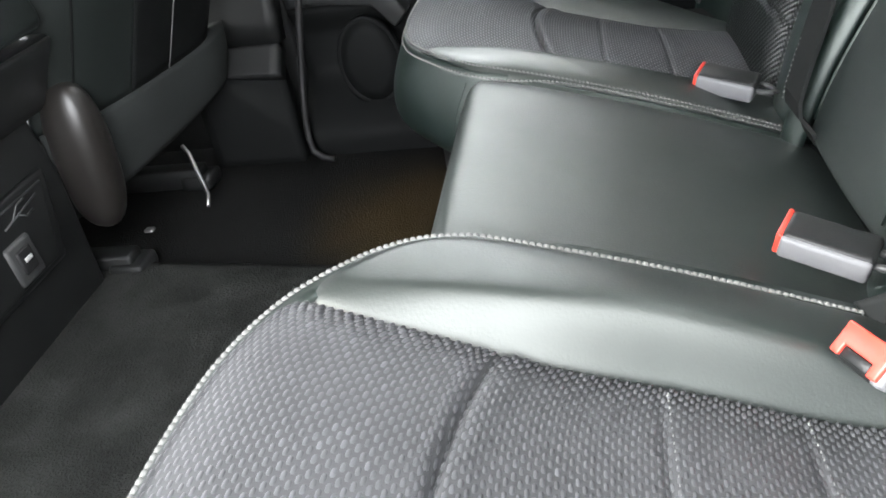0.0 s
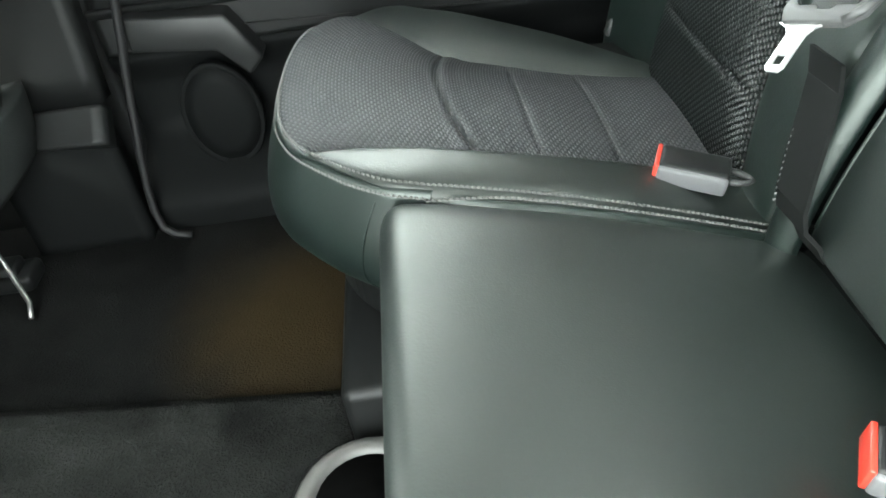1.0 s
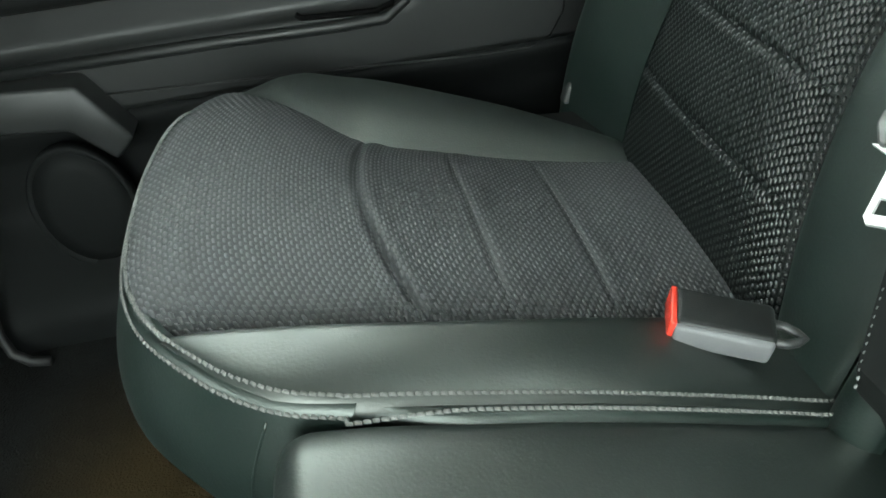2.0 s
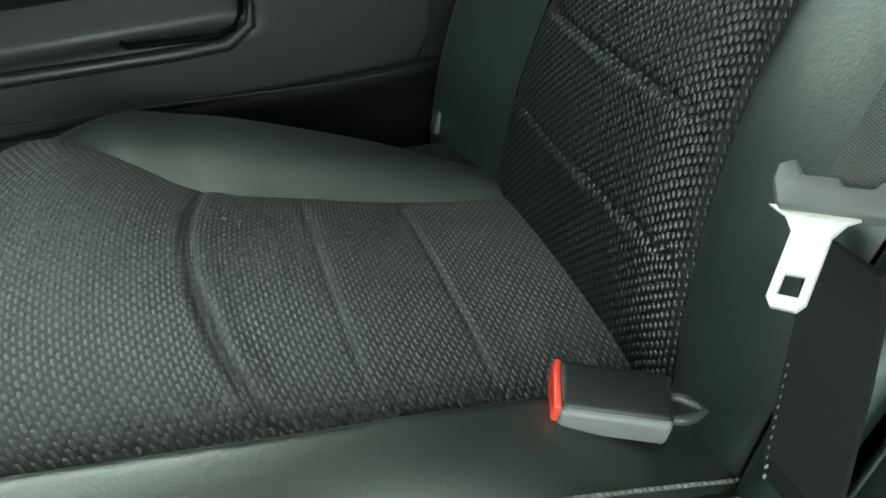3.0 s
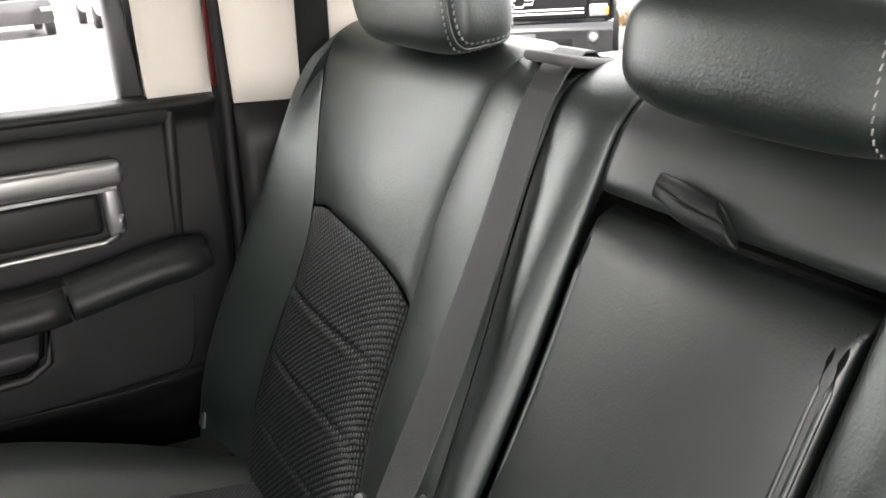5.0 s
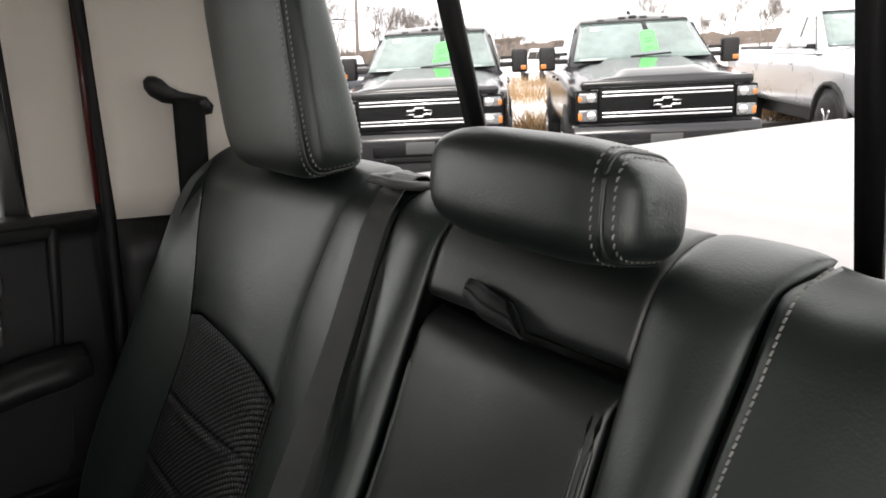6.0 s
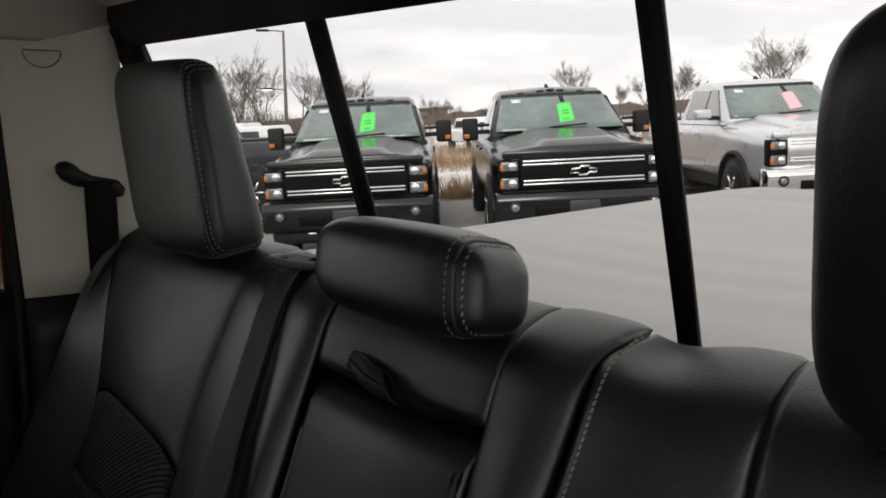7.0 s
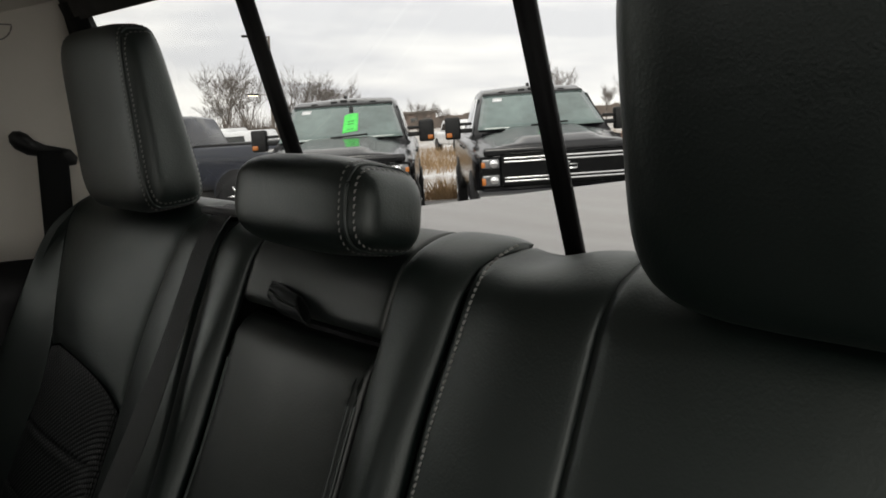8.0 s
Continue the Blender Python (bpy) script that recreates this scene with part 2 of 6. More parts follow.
def curve1(points):
    """A smooth function through (position, value) pairs."""
    xs, ys = [p[0] for p in points], [p[1] for p in points]
    slopes = [(ys[min(i + 1, len(xs) - 1)] - ys[max(i - 1, 0)]) / (xs[min(i + 1, len(xs) - 1)] - xs[max(i - 1, 0)]) for i in range(len(xs))]

    def at(x):
        if x <= xs[0]:
            return ys[0] + slopes[0] * (x - xs[0])
        if x >= xs[-1]:
            return ys[-1] + slopes[-1] * (x - xs[-1])
        i = max(k for k in range(len(xs) - 1) if xs[k] <= x)
        h = xs[i + 1] - xs[i]
        t = (x - xs[i]) / h
        return ((1 + 2 * t) * (1 - t) ** 2 * ys[i] + t * (1 - t) ** 2 * h * slopes[i] + t * t * (3 - 2 * t) * ys[i + 1] + t * t * (t - 1) * h * slopes[i + 1])

    return at


def thing(name, label, category, base=(0, 0, 0), group="", kind=""):
    ob = new(name)
    ob.empty_display_size = 0.05
    ob.matrix_basis = Matrix.Translation(base)
    return tagged(ob, label, category, group, kind)


def mesh_object(name, bm, mat, flat=False):
    bmesh.ops.recalc_face_normals(bm, faces=bm.faces)
    me = bpy.data.meshes.new(name)
    bm.to_mesh(me)
    bm.free()
    for p in me.polygons:
        p.use_smooth = not flat
    me.materials.append(mat)
    return new(name, me)


def part(name, bm, mat, parent, label="", flat=False, kind=""):
    """Links a bmesh, in world places, as one mesh object under a thing or a part."""
    ob = mesh_object(name, bm, mat, flat)
    ob.parent = parent
    if parent.data is None:
        ob.matrix_parent_inverse = parent.matrix_basis.inverted()
    return tagged(ob, label, kind=kind)


def solo(name, bm, mat, label, category, flat=False, kind="", group=""):
    return tagged(mesh_object(name, bm, mat, flat), label, category, group, kind)


def sheet(fn, nu, nv, thick=0.012, crisp=False):
    """A slab over fn(u, v), with UVs in metres along both ways; crisp: its border is shaded as a hard edge."""
    bm = bmesh.new()
    top = [[Vector(fn(i / nu, j / nv)) for j in range(nv + 1)] for i in range(nu + 1)]
    verts, under = [], []
    for i in range(nu + 1):
        row, low = [], []
        for j in range(nv + 1):
            a = top[min(i + 1, nu)][j] - top[max(i - 1, 0)][j]
            b = top[i][min(j + 1, nv)] - top[i][max(j - 1, 0)]
            nrm = a.cross(b).normalized()
            row.append(bm.verts.new(top[i][j]))
            low.append(bm.verts.new(top[i][j] - nrm * thick))
        verts.append(row)
        under.append(low)
    uv = bm.loops.layers.uv.new("UVMap")
    du = [0.0]
    for i in range(nu):
        du.append(du[-1] + (top[i + 1][nv // 2] - top[i][nv // 2]).length)
    dv = [0.0]
    for j in range(nv):
        dv.append(dv[-1] + (top[nu // 2][j + 1] - top[nu // 2][j]).length)
    for i in range(nu):
        for j in range(nv):
            f = bm.faces.new((verts[i][j], verts[i + 1][j], verts[i + 1][j + 1], verts[i][j + 1]))
            for lp, (p, q) in zip(f.loops, ((i, j), (i + 1, j), (i + 1, j + 1), (i, j + 1))):
                lp[uv].uv = (du[p], dv[q])
            bm.faces.new((under[i][j], under[i][j + 1], under[i + 1][j + 1], under[i + 1][j]))
    for i in range(nu):
        bm.faces.new((verts[i][0], under[i][0], under[i + 1][0], verts[i + 1][0]))
        bm.faces.new((verts[i][nv], verts[i + 1][nv], under[i + 1][nv], under[i][nv]))
    for j in range(nv):
        bm.faces.new((verts[0][j], verts[0][j + 1], under[0][j + 1], under[0][j]))
        bm.faces.new((verts[nu][j], under[nu][j], under[nu][j + 1], verts[nu][j + 1]))
    if crisp:
        rims = [verts[0], verts[nu], [r[0] for r in verts], [r[nv] for r in verts]]
        for rim in rims:
            for a, b in zip(rim, rim[1:]):
                bm.edges.get((a, b)).smooth = False
    return bm


def knot_part(name, fn, mat, parent, label, wide=0.0076, tall=0.0088, half=(0.0018, 0.0036), high=0.00032, seed=1, side=1, proud=0.020):
    """Raised yarn knots in staggered rows all over fn(u, v), prouder where the cloth turns over its first seam, as one mesh."""
    rng = random.Random(seed)
    n = 160
    spine = [Vector(fn(k / n, 0.5)) for k in range(n + 1)]
    run = [0.0]
    for a, b in zip(spine, spine[1:]):
        run.append(run[-1] + (b - a).length)
    verts, faces, at, i, rows = [], [], wide * 0.3, 0, 0
    while at < run[-1] - wide * 0.25:
        while run[i + 1] < at:
            i += 1
        u = (i + (at - run[i]) / (run[i + 1] - run[i])) / n
        cells = [Vector(fn(u, k / 24)) for k in range(25)]
        span = sum((b - a).length for a, b in zip(cells, cells[1:]))
        y = tall * (0.25 if rows % 2 else 0.75)
        while y < span - tall * 0.2:
            v = y / span
            c = Vector(fn(u, v))
            du = (Vector(fn(min(u + 0.01, 1), v)) - Vector(fn(max(u - 0.01, 0), v))).normalized()
            dv = (Vector(fn(u, min(v + 0.02, 1))) - Vector(fn(u, max(v - 0.02, 0)))).normalized()
            up = du.cross(dv).normalized() * side
            g = rng.uniform(0.95, 1.05)
            top = high * (1 + 4.6 * math.exp(-(y / proud) ** 2))
            base = len(verts)
            for r, h in ((1.0, -0.0003), (0.72, top * 0.7)):
                for k in range(8):
                    ca, sa = math.cos(math.pi * (k + 0.5) / 4), math.sin(math.pi * (k + 0.5) / 4)
                    verts.append(c + du * half[0] * g * r * math.copysign(abs(ca) ** 0.7, ca) + dv * half[1] * g * r * math.copysign(abs(sa) ** 0.7, sa) + up * h)
            verts.append(c + up * top)
            for k in range(8):
                j = (k + 1) % 8
                faces += [(base + k, base + j, base + 8 + j, base + 8 + k), (base + 8 + k, base + 8 + j, base + 16)]
            y += tall
        at += wide / 2
        rows += 1
    me = bpy.data.meshes.new(name)
    me.from_pydata(verts, [], faces if side > 0 else [f[::-1] for f in faces])
    me.polygons.foreach_set("use_smooth", [True] * len(me.polygons))
    me.materials.append(mat)
    ob = new(name, me)
    ob.parent = parent
    ob.matrix_parent_inverse = parent.matrix_basis.inverted()
    return tagged(ob, label, kind="stuff")


def add_box(bm, lo, hi, bevel=0.0, seg=2, m=None):
    """Adds a bevelled box between two corners to a bmesh, turned by m."""
    r = bmesh.ops.create_cube(bm, size=1.0)
    vs = r["verts"]
    c = [(lo[k] + hi[k]) / 2 for k in range(3)]
    s = [abs(hi[k] - lo[k]) for k in range(3)]
    for v in vs:
        v.co = Vector((c[0] + v.co.x * s[0], c[1] + v.co.y * s[1], c[2] + v.co.z * s[2]))
    if bevel:
        es = list({e for v in vs for e in v.link_edges})
        out = bmesh.ops.bevel(bm, geom=es, offset=min(bevel, min(s) * 0.49), segments=seg, profile=0.5, affect="EDGES")
        vs = list({v for f in out["faces"] for v in f.verts} | {v for v in vs if v.is_valid})
    if m is not None:
        bmesh.ops.transform(bm, matrix=m, verts=[v for v in vs if v.is_valid])
    return bm


def box(lo, hi, bevel=0.0, seg=2, m=None):
    return add_box(bmesh.new(), lo, hi, bevel, seg, m)


def add_tube(bm, path, radius, sides=8, close=False):
    """Adds a round bar along a path; the radius may be a list."""
    n = len(path)
    rings = []
    path = [Vector(p) for p in path]
    for i, p in enumerate(path):
        d = (path[(i + 1) % n] - path[i - 1]) if close else (path[min(i + 1, n - 1)] - path[max(i - 1, 0)])
        d = d.normalized()
        a = d.cross(Vector((0, 0, 1)) if abs(d.z) < 0.9 else Vector((1, 0, 0))).normalized()
        b = d.cross(a)
        r = radius[i] if isinstance(radius, (list, tuple)) else radius
        rings.append([bm.verts.new(p + (a * math.cos(2 * math.pi * k / sides) + b * math.sin(2 * math.pi * k / sides)) * r) for k in range(sides)])
    for i in range(n if close else n - 1):
        q = rings[(i + 1) % n]
        for k in range(sides):
            bm.faces.new((rings[i][k], rings[i][(k + 1) % sides], q[(k + 1) % sides], q[k]))
    if not close:
        bm.faces.new(rings[0])
        bm.faces.new(list(reversed(rings[-1])))
    return bm


def tube(path, radius, sides=8, close=False):
    return add_tube(bmesh.new(), path, radius, sides, close)


def lathe(profile, centre, axis="z", sides=28):
    """A turned shape from (radius, height) pairs."""
    bm = bmesh.new()
    rings = []
    for r, h in profile:
        ring = []
        for k in range(sides):
            a = 2 * math.pi * k / sides
            p = {"z": (r * math.cos(a), r * math.sin(a), h), "x": (h, r * math.cos(a), r * math.sin(a)), "y": (r * math.cos(a), h, r * math.sin(a))}[axis]
            ring.append(bm.verts.new(Vector(centre) + Vector(p)))
        rings.append(ring)
    for a, b in zip(rings, rings[1:]):
        for k in range(sides):
            bm.faces.new((a[k], a[(k + 1) % sides], b[(k + 1) % sides], b[k]))
    bm.faces.new(rings[0])
    bm.faces.new(list(reversed(rings[-1])))
    return bm


def prism(outline, lo, hi, axis=2, bevel=0.0, seg=2):
    """An outline of 2D points pulled out along an axis between lo and hi."""
    bm = bmesh.new()

    def at(p, h):
        q = list(p)
        q.insert(axis, h)
        return bm.verts.new(q)

    a, b = [at(p, lo) for p in outline], [at(p, hi) for p in outline]
    n = len(a)
    bm.faces.new(a)
    bm.faces.new(list(reversed(b)))
    for k in range(n):
        bm.faces.new((a[k], b[k], b[(k + 1) % n], a[(k + 1) % n]))
    bmesh.ops.recalc_face_normals(bm, faces=bm.faces)
    if bevel:
        bmesh.ops.bevel(bm, geom=list(bm.edges), offset=bevel, segments=seg, profile=0.5, affect="EDGES")
    return bm


def stitches(path, step=0.0056, long=0.0040, wide=0.0011, lift=0.0012, side=None):
    """A row of short raised threads along a path."""
    bm = bmesh.new()
    path = [Vector(p) for p in path]
    lengths = [0.0]
    for a, b in zip(path, path[1:]):
        lengths.append(lengths[-1] + (b - a).length)
    d, i = 0.0, 0
    while d < lengths[-1]:
        while i < len(path) - 2 and lengths[i + 1] < d:
            i += 1
        t = (d - lengths[i]) / max(1e-6, lengths[i + 1] - lengths[i])
        c = path[i].lerp(path[i + 1], t)
        along = (path[i + 1] - path[i]).normalized()
        up = (side or Vector((0, 0, 1))).normalized()
        across = along.cross(up).normalized()
        up = across.cross(along)
        lean = along + across * 0.18
        h, w = lean * long / 2, across * wide
        ends = [c - h, c + h]
        top = [bm.verts.new(e + up * lift * k) for e, k in ((c - h * 0.5, 1.0), (c + h * 0.5, 1.0))]
        sides = [[bm.verts.new(e + w * s - up * 0.001) for s in (-1, 1)] for e in ends]
        (a0, a1), (b0, b1) = sides
        t0, t1 = top
        for f in ((a0, t0, t1, b0), (a1, b1, t1, t0), (a0, a1, t0), (b0, t1, b1)):
            bm.faces.new(f)
        d += step
    return bm

# ---- the cab's shell ----
FLOOR = 0.085
DOOR_Y = 0.80


def floor_and_shell():
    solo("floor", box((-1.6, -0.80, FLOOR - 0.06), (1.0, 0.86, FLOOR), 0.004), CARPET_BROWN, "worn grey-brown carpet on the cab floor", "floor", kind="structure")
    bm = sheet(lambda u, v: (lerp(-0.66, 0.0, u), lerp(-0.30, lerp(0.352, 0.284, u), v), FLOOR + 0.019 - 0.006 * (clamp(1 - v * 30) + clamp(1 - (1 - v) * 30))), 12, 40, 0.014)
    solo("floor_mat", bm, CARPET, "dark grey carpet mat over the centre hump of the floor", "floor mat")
    solo("roof_liner", box((-1.6, -0.72, 1.215), (0.66, 0.78, 1.27), 0.02), HEADLINER, "grey woven headliner under the cab roof", "ceiling", kind="structure")
    solo("wall_back", box((0.78, -0.80, 0.0), (0.84, 0.86, 0.785), 0.01), PLASTIC, "dark trim on the cab's back wall under the window", "wall", kind="structure")
    solo("wall_front", box((-1.68, -0.80, 0.0), (-1.52, 0.86, 0.90), 0.02), PLASTIC, "dark dashboard wall ahead of the front seats", "wall", kind="structure")
    for y, nm in ((0.80, "passenger"), (-0.80, "driver")):
        solo("door_front_" + nm, box((-1.6, y, 0.0), (-0.56, y + 0.06, 0.78), 0.02), PLASTIC, "dark inner panel of the closed front door", "door", kind="structure")
    solo("door_jamb", box((0.40, 0.835, 0.0), (0.68, 0.875, 1.22), 0.01), PLASTIC, "dark door jamb behind the rear pillar", "trim", kind="structure")
    solo("door_jamb_front", box((-0.62, 0.80, 0.0), (-0.36, 0.86, 1.22), 0.01), PLASTIC, "dark door jamb behind the middle pillar", "trim", kind="structure")
    solo("pillar_driver_rear", box((0.44, -0.80, 0.79), (0.80, -0.70, 1.22), 0.02), CREAM, "cream trim on the near rear pillar", "trim", kind="structure")
    solo("pillar_driver_middle", box((-0.58, -0.80, 0.79), (-0.42, -0.74, 1.22), 0.02), CREAM, "cream trim on the near middle pillar", "trim", kind="structure")
    # Unseen panel added to hold back low light from the open near side.
    solo("near_side_light_block", box((-0.56, -0.86, 0.0), (0.86, -0.80, 0.30), 0.02), PLASTIC, "unseen dark panel added to block light along the near side", "door", kind="structure")
    solo("sill_passenger", box((-1.6, 0.84, -0.1), (1.0, 0.90, FLOOR + 0.12), 0.01), PLASTIC, "black sill below the closed passenger door", "sill", kind="structure")
    solo("sill_driver", box((-1.6, -0.84, -0.1), (1.0, -0.76, FLOOR + 0.03), 0.01), PLASTIC, "black sill below the open rear door", "sill", kind="structure")


floor_and_shell()


# ---- rear window, roof edge and pillars ----
def win_x(z):
    return 0.78 - 0.4 * (z - 0.93)


def slanted_bar(y0, z0, y1, z1, w, deep, x_off=0.0):
    """A bar in the rear window's plane between two (y, z) points."""
    bm = bmesh.new()
    a, b = Vector((win_x(z0) + x_off, y0, z0)), Vector((win_x(z1) + x_off, y1, z1))
    d = (b - a).normalized()
    nrm = Vector((1, 0, 0.4)).normalized()
    s = d.cross(nrm).normalized()
    vs = []
    for p in (a, b):
        vs.append([bm.verts.new(p + s * w * i + nrm * deep * j) for i, j in ((-0.5, -0.5), (0.5, -0.5), (0.5, 0.5), (-0.5, 0.5))])
    bm.faces.new(vs[0])
    bm.faces.new(list(reversed(vs[1])))
    for k in range(4):
        bm.faces.new((vs[0][k], vs[0][(k + 1) % 4], vs[1][(k + 1) % 4], vs[1][k]))
    bmesh.ops.recalc_face_normals(bm, faces=bm.faces)
    bmesh.ops.bevel(bm, geom=list(bm.edges), offset=min(w, deep) * 0.18, segments=2, affect="EDGES")
    return bm


def rear_window():
    w = thing("window_rear", "three-part sliding rear window with black posts", "window", (0.78, YC, 0.85), kind="structure")
    part("window_frame", slanted_bar(0.70, 1.19, -0.64, 1.19, 0.07, 0.03), RUBBER, w)
    part("window_frame", slanted_bar(0.690, 0.79, 0.690, 1.19, 0.060, 0.03), RUBBER, w)
    part("window_frame", slanted_bar(-0.635, 0.79, -0.635, 1.19, 0.05, 0.03), RUBBER, w)
    part("window_frame", slanted_bar(0.70, 0.790, -0.64, 0.790, 0.06, 0.03), RUBBER, w)
    part("post", slanted_bar(0.261, 0.79, 0.222, 1.18, 0.028, 0.012, 0.0), RUBBER, w, "slim black post of the sliding pane")
    part("post", slanted_bar(-0.160, 0.79, -0.168, 1.18, 0.020, 0.012, 0.0), RUBBER, w, "slim black post of the sliding pane")
    p = part("pane", slanted_bar(0.044, 0.80, 0.044, 1.18, 1.312, 0.005, 0.004), GLASS, w, "clear window glass", flat=True)
    p.visible_shadow = False


rear_window()


def quad_slab(name, pts, thick, mat, label, category, n=10, bow=0.0, kind="structure"):
    """A gently bowed panel between four corners."""
    a, b, c, d = [Vector(p) for p in pts]
    nrm = (b - a).cross(d - a).normalized()

    def fn(u, v):
        p = a.lerp(b, u).lerp(d.lerp(c, u), v)
        return p + nrm * bow * math.sin(math.pi * u) * math.sin(math.pi * v)

    return solo(name, sheet(fn, n, n, thick), mat, label, category, kind=kind)


def c_pillar():
    # light trim between door opening and rear window, dark trim below it
    quad_slab("pillar_trim", ((0.536, 0.772, 0.778), (0.75, 0.715, 0.778), (0.655, 0.70, 1.24), (0.517, 0.752, 1.24)), 0.03, CREAM, "cream plastic trim on the rear pillar", "trim", bow=-0.006)
    quad_slab("pillar_trim_lower", ((0.530, 0.765, 0.10), (0.80, 0.72, 0.10), (0.752, 0.715, 0.775), (0.535, 0.77, 0.775)), 0.03, PLASTIC, "black lower trim of the rear pillar", "trim")
    solo("door_seal", tube([(0.522, 0.795, 0.36), (0.529, 0.795, 0.62), (0.531, 0.79, 0.80), (0.527, 0.78, 1.0), (0.510, 0.76, 1.15), (0.485, 0.745, 1.22)], 0.009, 10), RUBBER, "black rubber seal round the door opening", "seal", kind="structure")
    quad_slab("roof_edge", ((-1.0, 0.80, 1.15), (0.70, 0.735, 1.16), (0.66, 0.64, 1.235), (-1.0, 0.70, 1.24)), 0.03, CREAM, "cream trim along the roof edge", "trim")
    quad_slab("roof_header", ((0.725, 0.72, 1.185), (0.725, -0.66, 1.185), (0.60, -0.66, 1.225), (0.60, 0.72, 1.225)), 0.02, HEADLINER, "grey headliner edge above the rear window", "trim")
    # coat hook outline high on the pillar
    hook = []
    for k in range(25):
        a = math.pi * k / 24
        hook.append((0.578 + 0.024 * math.cos(a), 0.7325 - 0.006 * math.cos(a), 1.146 - 0.024 * math.sin(a)))
    solo("coat_hook", tube(hook, 0.0012, 6, True), HOOK_GREY, "folded coat hook outlined on the cream pillar", "coat hook")
    solo("door_edge_strip", tube([(0.5215, 0.804, 0.80), (0.5215, 0.801, 0.96), (0.516, 0.79, 1.10)], 0.005, 6), BODY_RED, "dark red painted body edge beside the door seal", "trim", kind="structure")
    # belt guide, a flared slot with the shoulder belt running down out of it
    g = thing("belt_guide", "black shoulder belt guide on the cream pillar", "belt guide", (0.64, 0.75, 0.95))
    spine = [(x + 0.012, y + 0.002, z - 0.004) for x, y, z in ((0.577, 0.741, 0.986), (0.582, 0.740, 0.981), (0.590, 0.738, 0.973), (0.602, 0.735, 0.963), (0.620, 0.730, 0.957), (0.638, 0.725, 0.954), (0.650, 0.722, 0.949), (0.656, 0.721, 0.941), (0.657, 0.721, 0.933))]
    part("rim", tube(spine, [0.005, 0.012, 0.015, 0.013, 0.010, 0.009, 0.012, 0.012, 0.007], 12), PLASTIC, g)
    part("webbing", sheet(lambda u, v: (lerp(0.617, 0.662, u) - 0.006 * v, 0.722 - 0.010 * v - 0.006 * u, lerp(0.954, 0.70, v)), 4, 20, 0.002), WEBBING_DARK, g, "black belt webbing hanging straight down")


c_pillar()


# ---- passenger door ----
def passenger_door():
    d = thing("door_passenger", "closed passenger rear door with black panel and silver pull", "door", (0.1, DOOR_Y, FLOOR), kind="structure")

    # main panel with a shallow hollow for the map pocket
    def panel(u, v):
        x, z = lerp(-0.36, 0.517, u), lerp(0.37, 0.785, v)
        y = DOOR_Y + 0.012 * smooth(0.60, 0.78, z) - 0.02 * smooth(0.75, 0.785, z)
        y += 0.018 * smooth(0.246, 0.230, x) * smooth(0.440, 0.455, z) * smooth(0.540, 0.525, z)
        return (x, y, z)

    part("panel", sheet(panel, 70, 60, 0.03), PLASTIC, d)
    # lower panel, set back, with the loudspeaker
    def lower(u, v):
        x, z = lerp(-0.36, 0.517, u), lerp(0.075, 0.366, v)
        return (x, DOOR_Y + 0.03 * smooth(0.366, 0.30, z) - 0.11 * smooth(0.24, 0.12, z), z)

    part("lower_panel", sheet(lower, 40, 24, 0.03), PLASTIC_MATT, d)
    part("trim_line", tube([(x, DOOR_Y - 0.004, z) for x, z in ((-0.30, 0.404), (-0.03, 0.388), (0.136, 0.378), (0.323, 0.366), (0.391, 0.365), (0.420, 0.376), (0.437, 0.405), (0.446, 0.495))], 0.0013, 6), PLASTIC, d)
    # map pocket: raised lip with rounded rear corner
    lip = [(-0.36, DOOR_Y - 0.006, 0.440), (0.0, DOOR_Y - 0.008, 0.437), (0.16, DOOR_Y - 0.008, 0.433), (0.212, DOOR_Y - 0.008, 0.434), (0.240, DOOR_Y - 0.006, 0.450), (0.250, DOOR_Y - 0.006, 0.51)]
    part("pocket_lip", tube(lip, [0.0075, 0.0075, 0.0075, 0.0075, 0.006, 0.0045], 10), PLASTIC, d, "raised lip of the map pocket")
    gap = [(0.108, 0.456), (0.114, 0.451), (0.16, 0.448), (0.204, 0.446), (0.222, 0.452), (0.232, 0.466), (0.240, 0.504), (0.242, 0.53)]
    # Solid near-black bar stands in for the shade inside the pocket's gap.
    part("pocket_gap_shade", tube([(x, DOOR_Y - 0.012, z) for x, z in gap], 0.0036, 6), HOLLOW_SHADE, d)
    # armrest: padded roll with a stitched rear pad
    def roll(x0, x1, y, z, r):
        def fn(u, v):
            a = lerp(0.62 * math.pi, 1.62 * math.pi, v)
            grow = 1.0 - 0.25 * smooth(0.8, 1.0, (lerp(x0, x1, u) - x0) / (x1 - x0)) * (1 if x1 > 0.4 else 0)
            return (lerp(x0, x1, u), y + 0.05 + grow * (0.058 + r * 0.2) * math.cos(a), z + (0.028 * lerp(0, 1, smooth(0.2, 0.45, lerp(x0, x1, u)))) + grow * r * math.sin(a))
        return sheet(fn, 24, 18, 0.012)
    part("armrest", roll(-0.36, 0.275, 0.752, 0.540, 0.021), PLASTIC, d, "smooth black front part of the armrest")
    part("armrest_pad", roll(0.279, 0.468, 0.752, 0.540, 0.021), FRONT_LEATHER, d, "stitched black leather rear pad of the armrest")
    for dz in (0.004, 0.011):
        path = []
        for k in range(21):
            x = 0.282 + 0.18 * k / 20
            grow = 1 - 0.25 * smooth(0.8, 1.0, (x - 0.279) / 0.189)
